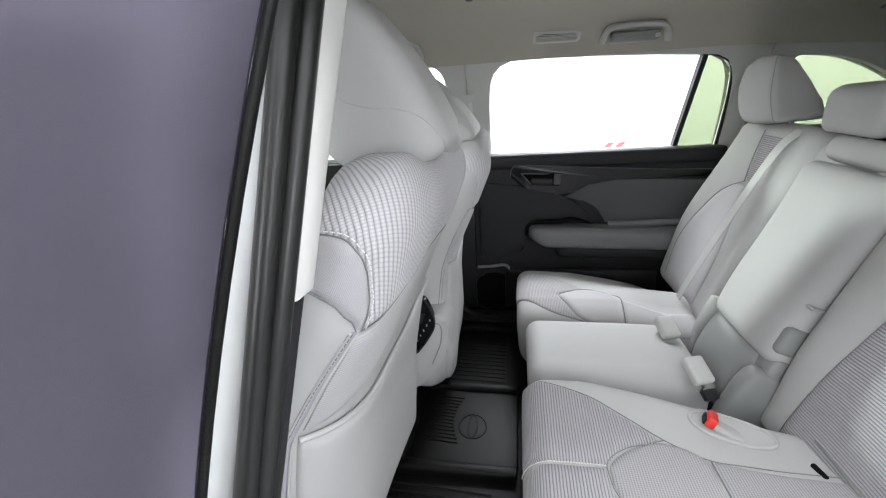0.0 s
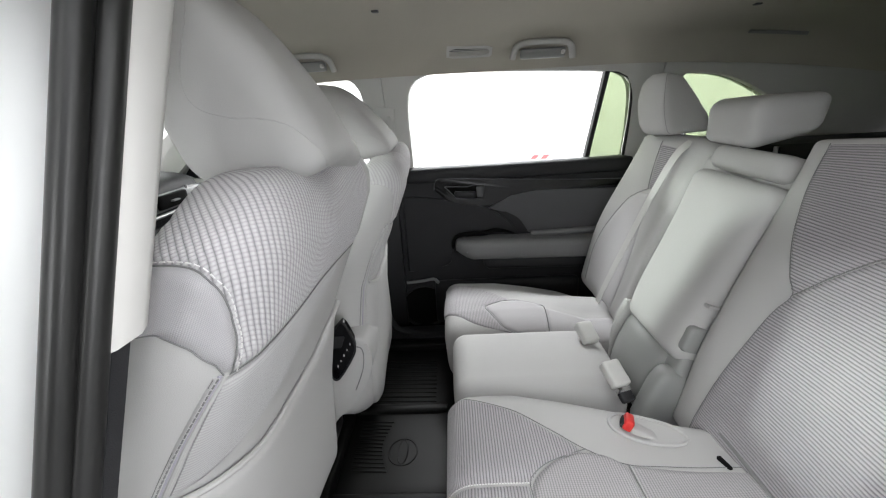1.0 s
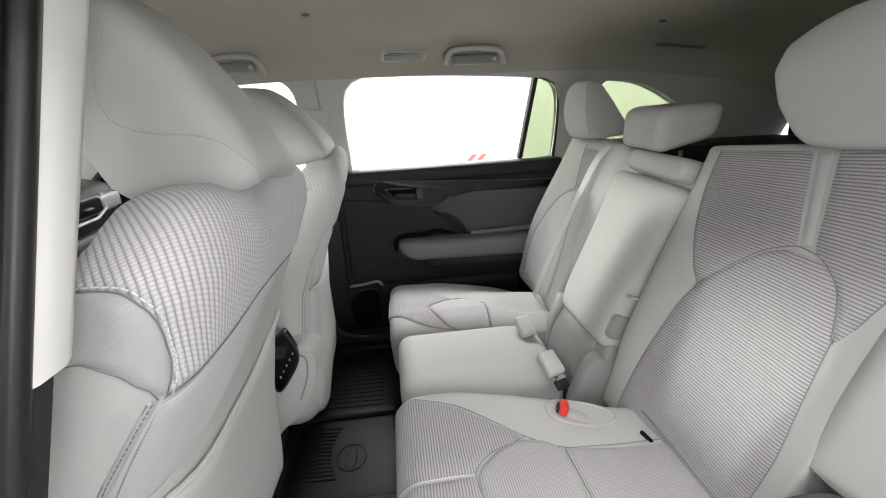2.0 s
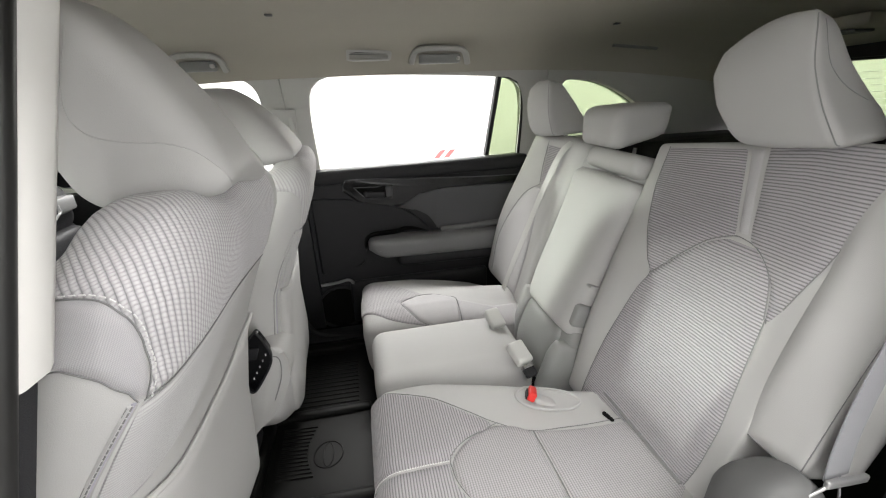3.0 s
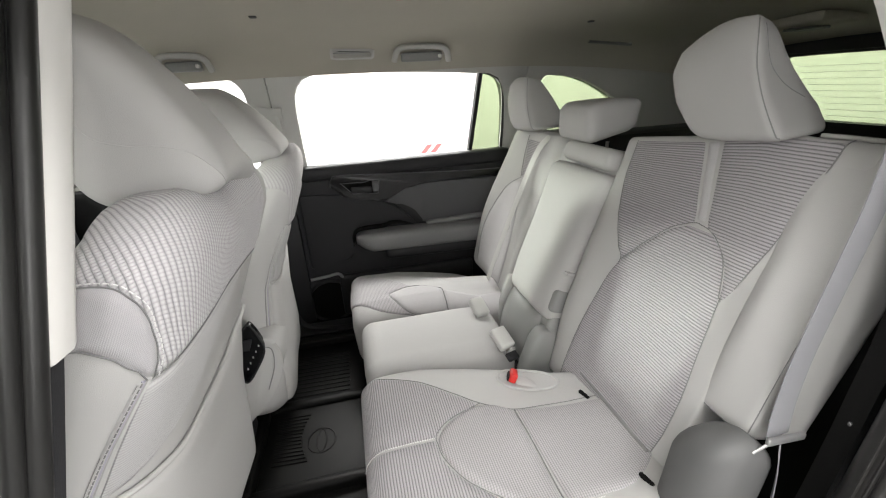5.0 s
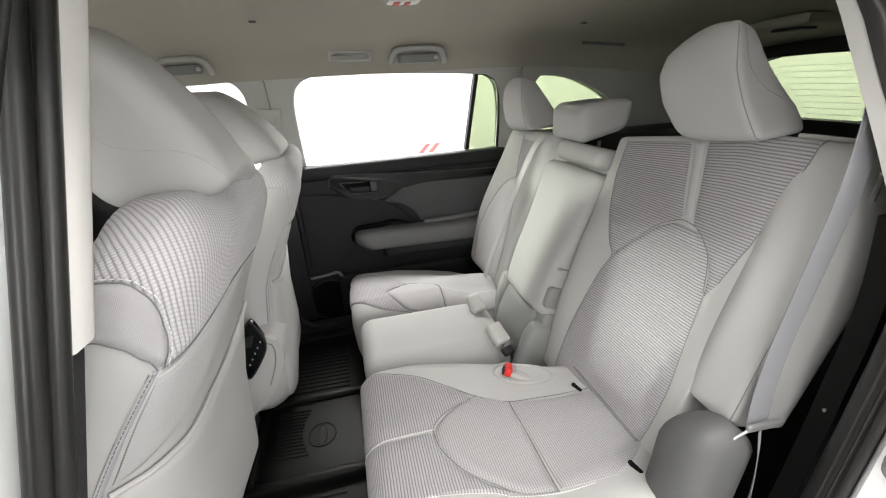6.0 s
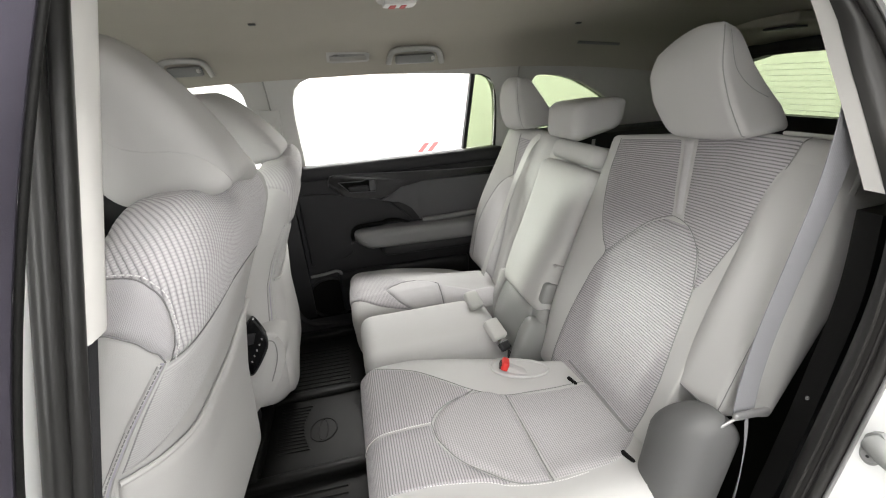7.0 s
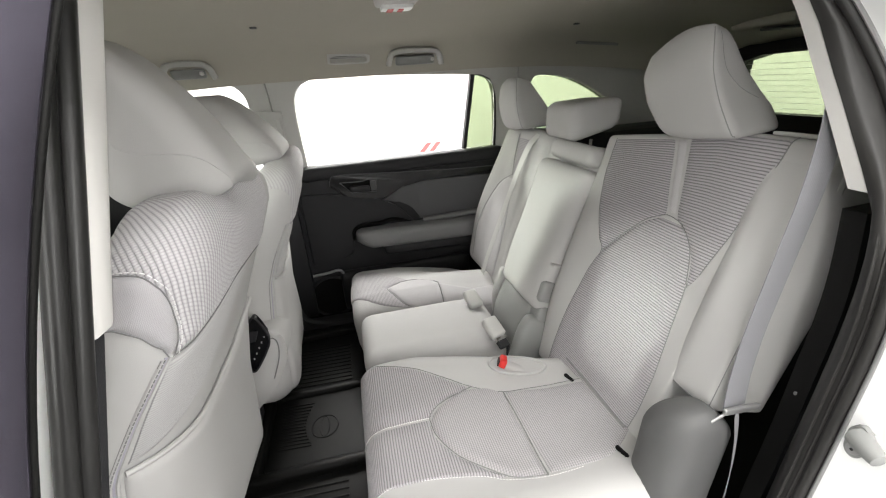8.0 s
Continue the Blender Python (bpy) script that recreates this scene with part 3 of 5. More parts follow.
# ---- far rear door ----
door = thing("rear_door", "closed car door with black panel and charcoal cloth insert", "car door", (0.35, 0.78, 0.45))
wall = lambda y: (lambda a, b, d: (a, y + d, b))
part("door_panel", slab([(-0.135, 0.50), (0.80, 0.50), (0.83, 1.168), (-0.135, 1.168)], 0.06, wall(0.752)), BLACK, door, "black grained door panel")
part("belt_pad", pad((0.93, 0.06, 0.062), 0.02, lambda p: Vector((0.335 + p.x, 0.766 + p.y, 1.158 + p.z + 0.010 * p.x)), (12, 6, 6)), BLACK, door, "black padded window sill")
part("window_divider", slab([(0.618, 1.19), (0.634, 1.19), (0.650, 1.515), (0.634, 1.515)], 0.03, lambda a, b, d: far(a, b, d + 0.004)), BLACK, door)
part("fixed_pane", slab([(0.636, 1.19), (0.765, 1.19), (0.752, 1.36), (0.735, 1.45), (0.70, 1.485), (0.652, 1.497)], 0.004, lambda a, b, d: far(a, b, d + 0.02)), PRIVACY, door, "green-tinted fixed window pane")
part("pane_seal", tube([far(a, b, 0.012) for a, b in [(p.x, p.y) for p in smooth_line([(0.770, 1.19, 0), (0.758, 1.34, 0), (0.738, 1.45, 0), (0.70, 1.487, 0), (0.64, 1.503, 0)], 6)]], 0.006, 8), SEAL, door)
insert = [(p.x, p.y) for p in smooth_line([(0.225, 1.010, 0), (0.28, 1.038, 0), (0.33, 1.062, 0), (0.40, 1.074, 0), (0.55, 1.075, 0), (0.78, 1.068, 0)], 6)] + [(p.x, p.y) for p in smooth_line([(0.78, 0.89, 0), (0.55, 0.892, 0), (0.41, 0.897, 0), (0.385, 0.915, 0), (0.35, 0.965, 0), (0.29, 1.0, 0)], 6)]
part("door_insert", slab(insert, 0.02, wall(0.736), 0.005), INSERT, door, "charcoal cloth insert")
part("insert_ledge", tube(smooth_line([(0.40, 0.728, 0.898), (0.50, 0.722, 0.902), (0.65, 0.720, 0.908), (0.78, 0.72, 0.908)], 6), 0.013, 10), ARM_GREY, door)
# the upper trim wing with its release lever
wing = [(p.x, p.y) for p in smooth_line([(0.012, 1.098, 0), (0.02, 1.132, 0), (0.06, 1.142, 0), (0.30, 1.128, 0), (0.60, 1.112, 0), (0.80, 1.108, 0)], 6)] + [(0.80, 1.082), (0.42, 1.084)] + [(p.x, p.y) for p in smooth_line([(0.33, 1.068, 0), (0.25, 1.028, 0), (0.16, 1.028, 0), (0.06, 1.052, 0)], 6)]
wing_ob = part("trim_wing", slab(wing, 0.016, wall(0.736), 0.006), GLOSS_BLACK, door, "smooth black trim wing")
# Highlight on the wing's upper edge, painted as a paler cord.
part("wing_highlight", tube([(a, 0.737, b) for a, b in wing[:30]], 0.0022, 6), INSERT, wing_ob)
recess = [(0.055, 1.110), (0.10, 1.062), (0.205, 1.056), (0.212, 1.108), (0.17, 1.112), (0.15, 1.106)]
recess_ob = part("handle_recess", slab(recess, 0.012, wall(0.732), 0.003), BLACK_SOFT, door)
part("handle_rim", tube([(a, 0.731, b) for a, b in recess + recess[:1]], 0.0022, 8), INSERT, recess_ob)
handle = part("door_handle", pad((0.085, 0.014, 0.026), 0.006, lambda p: Vector((0.135 + p.x, 0.722 + p.y, 1.078 + p.z - 0.05 * p.x)), (8, 4, 4)), BLACK, recess_ob, "black door release lever")
part("lock_tab", pad((0.026, 0.014, 0.044), 0.005, lambda p: Vector((0.194 + p.x, 0.722 + p.y, 1.086 + p.z)), (4, 4, 6)), INSERT, recess_ob)


def arm_shape(p):
    u = (p.x + 0.34) / 0.68
    tip = max(0.0, 1 - u / 0.09)
    lo = 0.030 * tip + 0.004
    z = p.z + (lo if p.z < 0 else -0.004 * tip)
    return Vector((0.428 + p.x, 0.706 + p.y + 0.02 * tip, 0.858 + z - 0.012 * u))


part("armrest", pad((0.68, 0.11, 0.088), 0.026, arm_shape, (26, 8, 8)), ARM_GREY, door, "grey padded armrest")
part("armrest_underside", pad((0.60, 0.09, 0.07), 0.03, lambda p: Vector((0.50 + p.x, 0.728 + p.y + 0.3 * min(0, p.z), 0.792 + p.z - 0.02 * p.x)), (14, 6, 6)), BLACK, door)
shoulder = [(p.x, p.y) for p in smooth_line([(-0.12, 1.072, 0), (-0.02, 1.066, 0), (0.065, 1.052, 0), (0.176, 1.026, 0), (0.244, 1.002, 0), (0.30, 0.964, 0), (0.338, 0.922, 0), (0.362, 0.888, 0)], 5)] + [(p.x, p.y) for p in smooth_line([(0.30, 0.884, 0), (0.20, 0.886, 0), (0.12, 0.880, 0), (0.082, 0.862, 0), (0.075, 0.82, 0), (0.045, 0.765, 0), (-0.12, 0.745, 0)], 5)]
part("door_shoulder", slab(shoulder, 0.02, wall(0.739), 0.010, 4), BLACK, door, "swept black upper door moulding")
part("pull_cup", tube(smooth_line([(0.077, 0.735, 0.846), (0.082, 0.733, 0.880), (0.106, 0.730, 0.904), (0.16, 0.728, 0.909), (0.215, 0.728, 0.911), (0.247, 0.730, 0.919), (0.29, 0.734, 0.914), (0.34, 0.738, 0.896)], 6), lambda f: 0.004 + 0.012 * math.sin(math.pi * min(1.0, f * 1.02)) ** 0.7, 12, 0.6), BLACK_SOFT, door, "dark pull cup over the armrest")
part("speaker_ring", tube([(-0.06 + 0.10 * math.cos(a), 0.748, 0.575 + 0.10 * math.sin(a)) for a in [2 * math.pi * k / 36 for k in range(37)]], 0.008, 8), BLACK, door)
part("speaker_grille", slab([(-0.06 + 0.094 * math.cos(a), 0.575 + 0.094 * math.sin(a)) for a in [2 * math.pi * k / 32 for k in range(32)]], 0.02, wall(0.744), 0.006), BLACK_SOFT, door)
pocket = [(p.x, p.y) for p in smooth_line([(-0.13, 0.700, 0), (-0.06, 0.706, 0), (-0.012, 0.712, 0), (0.008, 0.690, 0), (0.03, 0.645, 0)], 5)]
part("pocket_edge", tube([(a, 0.730, b) for a, b in pocket], 0.007, 8), ARM_GREY, door, "grey bottle pocket edge")
part("door_pocket", pad((0.62, 0.04, 0.20), 0.018, lambda p: Vector((0.30 + p.x, 0.738 + p.y, 0.60 + p.z)), (12, 6, 8)), BLACK, door)


# ---- seats ----
FRONT_REAR = [(0.55, -0.245), (0.62, -0.237), (0.72, -0.229), (0.90, -0.212), (1.04, -0.183), (1.13, -0.145), (1.22, -0.104), (1.30, -0.074), (1.40, -0.048)]


def front_seat(yc, dx, dz, side, label, key=None):
    seat = thing("front_seat", label, "car seat", (-0.45, yc, 0.487), "front seats")
    H, T, W = 0.762, 0.20, 0.48

    def back(p):
        s = (p.z + H / 2) / H
        z = 0.615 + H * s
        lat = abs(p.y) / (W / 2)
        rear = lerp_table(FRONT_REAR, z) + (0.038 * min(1.0, max(0.0, (1.10 - z) / 0.35)) if side < 0 else 0.0)
        thick = 0.200 - 0.085 * max(0, (s - 0.62) / 0.38)
        k = (p.x + T / 2) / T
        inner = max(0.0, side * p.y / (W / 2))
        bow = ((0.055 - 0.035 * min(1, max(0, (z - 1.06) / 0.16))) * lat ** 3 if inner == 0 else -0.022 * inner ** 1.5) * k
        wing = 0.035 * max(0, lat - 0.45) / 0.55 * (1 - k) * math.sin(math.pi * min(1, s * 1.05))
        w = 1.0 + inner * (0.26 - 0.22 * min(1, max(0, (z - 0.72) / 0.48))) + 0.05 * math.sin(math.pi * min(1, s * 1.3)) - (0.13 if inner == 0 else 0.03) * max(0, s - 0.78) / 0.22
        top = max(0, (s - 0.78) / 0.22)
        z += top * (-0.016 * math.exp(-(p.y / 0.055) ** 2) + (0.008 if inner == 0 else -0.004) * math.exp(-((lat - 0.62) / 0.25) ** 2))
        z -= top * 0.008
        z -= top * 0.006 * max(0, inner - 0.45) / 0.55
        return Vector((rear - bow - wing - thick * (1 - k) + dx, yc + p.y * w, z + dz))

    soft("backrest", (T, W, H), 0.075, back, (14, 26, 34), VINYL, seat, "grey vinyl backrest", key, 0, 1, (0.15, 0.20))
    part("seat_cushion", pad((0.50, 0.50, 0.16), 0.06, lambda p: Vector((-0.55 + dx + p.x, yc + p.y, 0.72 + dz + p.z)), (12, 12, 6)), VINYL, seat)
    part("seat_base", box(-0.75 + dx, -0.36 + dx, yc - 0.2, yc + 0.2, 0.487, 0.66 + dz, 0.02), BLACK, seat)

    def rest(p):
        v = (p.z + 0.095) / 0.19
        tip = -0.050 - 0.038 * v if side < 0 else 0.0
        f = -0.190 - 0.045 * math.sin(math.pi * min(1, v * 0.95) * 0.62)
        r = -0.034 - 0.050 * v - 0.080 * v * v
        k = (p.x + 0.065) / 0.13
        inner = max(0.0, p.y / 0.1225) if side > 0 else 0.0
        r -= inner * (0.034 * math.sin(math.pi * min(1.0, v * 0.8)) + 0.010 * v)
        return Vector((f + (r - f) * k + dx + tip, yc + 0.016 * side + p.y * (1 - 0.10 * v * v - (0.46 * k * v if side * p.y > 0 else 0.0)), 1.350 + (0.220 if side > 0 else 0.207) * v + dz + (0.018 * k - 0.028 * inner) * (1 - v)))

    pillow = soft("headrest", (0.13, 0.245, 0.19), 0.034, rest, (16, 20, 18), VINYL, seat, "grey vinyl headrest leaning forward", key and key + "_head", 0, 1)
    post = 0.05 if side < 0 else 0.0
    for s in (-0.065, 0.065):
        part("headrest_post", tube([(-0.115 + dx - post, yc + s, 1.29 + dz), (-0.108 + dx - post, yc + s, 1.37 + dz)], 0.006, 10), CHROME, pillow)
    return seat


near_seat = front_seat(-0.36, 0, 0, 1, "light grey front seat with patterned cloth top", "fs")
far_seat = front_seat(0.36, 0.02, -0.065, -1, "light grey front seat with its headrest in shade", "ff")

rear_near = thing("single_rear_seat", "light grey single rear seat with ribbed cloth centre", "car seat", (0.35, -0.36, 0.487), "rear seats")
rear_far = thing("rear_bench", "light grey double rear seat with folded centre armrest", "car seat", (0.35, 0.25, 0.487), "rear seats")


def cushion(parent, name, x0, x1, y0, y1, z0, z1, r, key, relief, mat=None, waist=None):
    cx, cy, cz = (x0 + x1) / 2, (y0 + y1) / 2, (z0 + z1) / 2

    def shape(p):
        q = Vector((cx + p.x, cy + p.y, cz + p.z))
        up = max(0.0, (p.z + (z1 - z0) / 2) / (z1 - z0))
        q.z += relief(q.x, q.y) * up
        if waist:
            dy = lerp_table(waist, q.x) * max(0.0, (q.y - cy) / (y1 - cy))
            q.y -= dy
            q.z -= 0.25 * dy * up
        q.x += 0.03 * (1 - up) * max(0, -p.x / (x1 - x0))
        return q
    return soft(name, (x1 - x0, y1 - y0, z1 - z0), r, shape, (26, 26, 9), mat or VINYL, parent, "", key, 2, 1)


def bump(v, c, w):
    return math.exp(-((v - c) / w) ** 2)


cushion(rear_near, "seat_cushion", 0.048, 0.66, -0.645, -0.088, 0.56, 0.785, 0.055, "rc", lambda x, y: 0.012 * bump(y, -0.60, 0.06) + 0.006 * bump(y, -0.12, 0.05) - 0.010 * bump(x, 0.50, 0.12) * bump(y, -0.36, 0.2) + 0.006 * bump(x, 0.16, 0.1), waist=[(0.0, 0.0), (0.20, 0.0), (0.31, 0.020), (0.425, 0.052), (0.52, 0.085), (0.62, 0.11)])
cushion(rear_far, "centre_cushion", 0.062, 0.50, -0.082, 0.20, 0.56, 0.775, 0.045, "cc", lambda x, y: 0.008 * bump(y, 0.06, 0.12) - 0.012 * bump(x, 0.50, 0.06))
cushion(rear_far, "seat_cushion", 0.035, 0.62, 0.203, 0.645, 0.56, 0.785, 0.06, "fc", lambda x, y: -0.022 * min(1.0, max(0.0, (0.29 - y) / 0.08)) - 0.05 * min(1.0, max(0.0, (x - 0.36) / 0.14)) * min(1.0, max(0.0, (0.42 - y) / 0.1)) + lerp_table([(0.0, -0.035), (0.10, -0.040), (0.24, -0.046), (0.37, -0.068), (0.485, -0.095), (0.56, -0.125), (0.62, -0.15)], x) * (lambda k: k * k * (3 - 2 * k))(min(1.0, max(0.0, (y - 0.34) / 0.25))))
part("seat_base", box(0.15, 0.6, -0.60, -0.12, 0.487, 0.57, 0.02), BLACK, rear_near)
part("seat_base", box(0.15, 0.6, -0.08, 0.62, 0.487, 0.57, 0.02), BLACK, rear_far)

REAR_LEAN = 18.0


def rear_frame(lean, origin=(0.598, 0, 0.77)):
    """Place on a leaning seat back: across (y), up the back (h), out towards the sitter (t)."""
    a = radians(lean)
    up, out = Vector((math.sin(a), 0, math.cos(a))), Vector((-math.cos(a), 0, math.sin(a)))
    return lambda y, h, t: Vector(origin) + Vector((0, y, 0)) + up * h + out * t


def back_pad(parent, name, y0, y1, h0, h1, t0, t1, r, key, relief, lean=REAR_LEAN, mat=None, n=(9, 26, 30), label=""):
    at = rear_frame(lean)
    cy, ch, ct = (y0 + y1) / 2, (h0 + h1) / 2, (t0 + t1) / 2

    def shape(p):
        y, h = cy + p.y, ch + p.z
        k = max(0.0, (-p.x + (t1 - t0) / 2) / (t1 - t0))
        dy, dt, *lift = relief(y, h)
        return at(y + dy, h + sum(lift), ct - p.x + dt * k)
    return soft(name, (t1 - t0, y1 - y0, h1 - h0), r, shape, n, mat or VINYL, parent, label, key, 0, -1)


def near_back(y, h):
    """The single seat's back: a hollow middle, a raised inner roll, and an outer edge that draws in over the hinge cover."""
    side = min(1.0, max(0.0, (-y - 0.44) / 0.12))
    low = min(1.0, max(0.0, (0.36 - h) / 0.16))
    dy = 0.03 * max(0, h - 0.2) / 0.4 * max(0, (y + 0.36) / 0.25) + 0.022 * max(0, (h - 0.45) / 0.15) * side
    dy += 0.075 * max(0.0, (-y - 0.50) / 0.113) * low * low * (3 - 2 * low)
    dt = 0.030 * bump(y, -0.135, 0.07) * bump(h, 0.25, 0.25) - 0.014 * bump(y, -0.35, 0.11) * bump(h, 0.30, 0.25) + 0.01 * bump(h, 0.12, 0.12)
    return dy, dt, -0.045 * max(0.0, (y + 0.42) / 0.3) * max(0.0, (h - 0.45) / 0.185)


def near_wing(y, h):
    """The flat outer wing with its crisp front edge; its inner side runs out under the cloth."""
    inner = min(1.0, max(0.0, (y + 0.545) / 0.055))
    top = max(0.0, (h - 0.45) / 0.18)
    return 0.022 * top, 0.010 * (1 - inner) * math.sin(math.pi * min(1.0, max(0.0, (h - 0.15) / 0.45))) - 0.034 * inner * inner - 0.010 * top * top


back_pad(rear_near, "backrest", -0.613, -0.105, -0.07, 0.635, -0.13, 0.0, 0.018, "rear_back", near_back, n=(9, 40, 36))
back_pad(rear_near, "side_bolster", -0.620, -0.490, 0.168, 0.634, -0.125, 0.006, 0.011, "wing", near_wing, n=(10, 18, 30), label="light grey vinyl side bolster")
shell = [(0.70, 0.965), (0.77, 1.15), (0.805, 1.30)] + [(p.x, p.y) for p in smooth_line([(0.812, 1.335, 0), (0.832, 1.325, 0), (0.840, 1.29, 0), (0.848, 1.23, 0), (0.844, 1.17, 0), (0.826, 1.10, 0), (0.797, 1.044, 0), (0.765, 0.99, 0), (0.737, 0.957, 0), (0.70, 0.948, 0)], 4)]
part("back_shell", slab(shell, 0.44, lambda a, b, d: (a, -0.606 + d, b), 0.014, 4), VINYL, rear_near, "grey vinyl back of the seat")
back_pad(rear_far, "backrest", 0.215, 0.655, -0.06, 0.565, -0.13, 0.0, 0.045, "fb",
         lambda y, h: (-0.04 * max(0, h - 0.2) / 0.4 * max(0, (y - 0.44) / 0.2), 0.03 * bump(y, 0.62, 0.08) * bump(h, 0.2, 0.22) + 0.02 * bump(y, 0.24, 0.05) * bump(h, 0.2, 0.22)))
back_pad(rear_far, "centre_backrest", -0.095, 0.322, 0.0, 0.535, -0.13, -0.012, 0.03, "cb", lambda y, h: (0, 0.0))
back_pad(rear_far, "shoulder_pad", -0.075, 0.158, 0.492, 0.550, -0.13, 0.034, 0.024, None, lambda y, h: (0, 0), n=(8, 20, 8))
back_pad(rear_far, "shoulder_pad", -0.10, 0.03, 0.42, 0.552, -0.13, 0.012, 0.04, None, lambda y, h: (0, -0.25 * max(0, 0.01 - y)), n=(8, 14, 12))
back_pad(rear_far, "folded_armrest", -0.100, 0.150, 0.066, 0.486, -0.04, 0.060, 0.028, "ca",
         lambda y, h: (0.02 * (h - 0.2), 0.014 * bump(h, 0.15, 0.14) - 0.030 * max(0.0, (-y - 0.01) / 0.09) ** 2 * (0.4 + 0.6 * bump(h, 0.40, 0.2))), n=(8, 24, 28), label="grey vinyl armrest folded upright")
back_pad(rear_far, "hinge_cover", -0.070, 0.138, -0.115, 0.078, -0.05, 0.050, 0.026, "cl", lambda y, h: (0.10 * h, 0.034 * bump(h, -0.02, 0.10) * bump(y, 0.05, 0.10)), mat=VINYL_DIM, n=(8, 18, 14))
back_pad(rear_far, "hinge_cover", -0.106, -0.040, -0.11, 0.090, -0.05, 0.044, 0.020, None, lambda y, h: (0, 0), mat=VINYL_DIM, n=(8, 10, 12))
back_pad(rear_far, "hinge_lobe", -0.112, -0.060, -0.12, 0.048, -0.05, 0.078, 0.024, None, lambda y, h: (0, -0.012 * max(0.0, h / 0.05)), mat=VINYL_DIM, n=(8, 10, 12))
back_pad(rear_far, "hinge_flange", 0.140, 0.166, -0.115, 0.096, -0.05, 0.074, 0.009, None, lambda y, h: (0, -0.03 * max(0.0, -h / 0.1)), n=(8, 6, 10))
back_pad(rear_far, "latch_cover", -0.108, -0.052, 0.098, 0.166, -0.02, 0.058, 0.014, None, lambda y, h: (0, 0), mat=VINYL_DIM, n=(6, 8, 8))
back_pad(rear_far, "latch_tab", -0.108, -0.066, 0.212, 0.221, 0.0, 0.050, 0.004, None, lambda y, h: (0, 0), n=(4, 6, 4))


def outer_headrest(p, yc, x0, z0, height, inner, outer, deep, slope):
    """A headrest with a flat face, a crisp side seam and a wedge-shaped side: half widths and depth by height."""
    v, k, a = (p.z + 0.096) / 0.192, (p.x + 0.065) / 0.13, p.y / 0.1225
    half = lerp_table(outer, v) if a < 0 else lerp_table(inner, v)
    top = height - slope * max(0.0, a) ** 1.6
    x = x0 - 0.012 * math.sin(math.pi * v) + 0.008 * (a * a - 1) * v
    return Vector((x + lerp_table(deep, v) * k, yc + a * half * (1 - 0.06 * k), z0 + top * v - 0.020 * k * v + 0.008 * k + 0.012 * max(0.0, -a) * (1 - v)))


def near_headrest(p):
    return outer_headrest(p, -0.370, 0.738, 1.352, 0.197, [(0, 0.050), (0.12, 0.075), (0.35, 0.108), (0.65, 0.128), (0.85, 0.118), (1, 0.080)], [(0, 0.114), (0.3, 0.084), (0.6, 0.058), (0.85, 0.044), (1, 0.034)], [(0, 0.110), (0.25, 0.110), (0.55, 0.082), (0.85, 0.050), (1, 0.032)], 0.022)


def far_headrest(p):
    return outer_headrest(p, 0.490, 0.732, 1.288, 0.190, [(0, 0.050), (0.2, 0.085), (0.6, 0.102), (0.9, 0.094), (1, 0.070)], [(0, 0.112), (0.3, 0.098), (0.7, 0.084), (1, 0.066)], [(0, 0.140), (0.3, 0.135), (0.6, 0.105), (1, 0.050)], 0.015)


near_rest = soft("headrest", (0.13, 0.245, 0.192), 0.020, near_headrest, (14, 22, 20), VINYL, rear_near, "grey vinyl headrest", "nh", 0, -1)
for s in (-0.05, 0.04):
    part("headrest_post", tube([(0.80, -0.37 + s, 1.29), (0.80, -0.37 + s, 1.37)], 0.006, 10), CHROME, near_rest)
far_rest = soft("headrest", (0.13, 0.245, 0.192), 0.020, far_headrest, (14, 22, 20), VINYL, rear_far, "grey vinyl headrest", "fh", 0, -1)


def centre_headrest(p):
    v, k, a = (p.z + 0.055) / 0.11, (p.x + 0.07) / 0.14, (p.y + 0.115) / 0.23
    return Vector((0.732 + 0.150 * k + 0.012 * v * k, 0.032 + 0.178 * a - 0.012 * k * (1 - a), 1.291 + 0.038 * k + (0.108 - 0.030 * k) * v + 0.006 * (1 - a) * v))


mid_rest = soft("headrest", (0.14, 0.23, 0.11), 0.030, centre_headrest, (14, 18, 12), VINYL, rear_far, "grey vinyl headrest", "ch", 0, -1)
for y in (0.04, 0.13, 0.42, 0.50):
    part("headrest_post", tube([(0.80, y, 1.22), (0.80, y, 1.30)], 0.006, 10), CHROME, mid_rest if y < 0.2 else far_rest)

top_at = rear_frame(REAR_LEAN)
part("belt_guide_plate", pad((0.05, 0.085, 0.008), 0.003, lambda p: top_at(-0.522 + p.y, 0.6385 + p.z, -0.045 + p.x), (6, 8, 3)), TRIM_GREY, rear_near, "pale grey plastic belt guide plate")
part("belt_guide_slot", pad((0.012, 0.060, 0.004), 0.0015, lambda p: top_at(-0.522 + p.y, 0.6420 + p.z, -0.033 + p.x), (4, 6, 2)), PLASTIC_MID, rear_near)

# reclining hinge cover on the single seat
def hinge_shape(p):
    lean = 0.10 * (p.z + 0.2)
    return Vector((0.588 + p.x + lean, -0.600 + p.y, 0.775 + p.z - 0.55 * (p.y + 0.055) * min(1.0, max(0.0, (p.z + 0.1) / 0.2)) - 0.9 * max(0.0, p.x) * max(0.0, p.z) / 0.2))


part("hinge_cover", pad((0.14, 0.110, 0.42), 0.050, hinge_shape, (12, 12, 20)), PLASTIC_MID, rear_near, "smooth dark grey hinge cover")


# ---- seat covers ----
def turned(surf):
    return lambda u, v, h=0.0: surf(v, u, h)


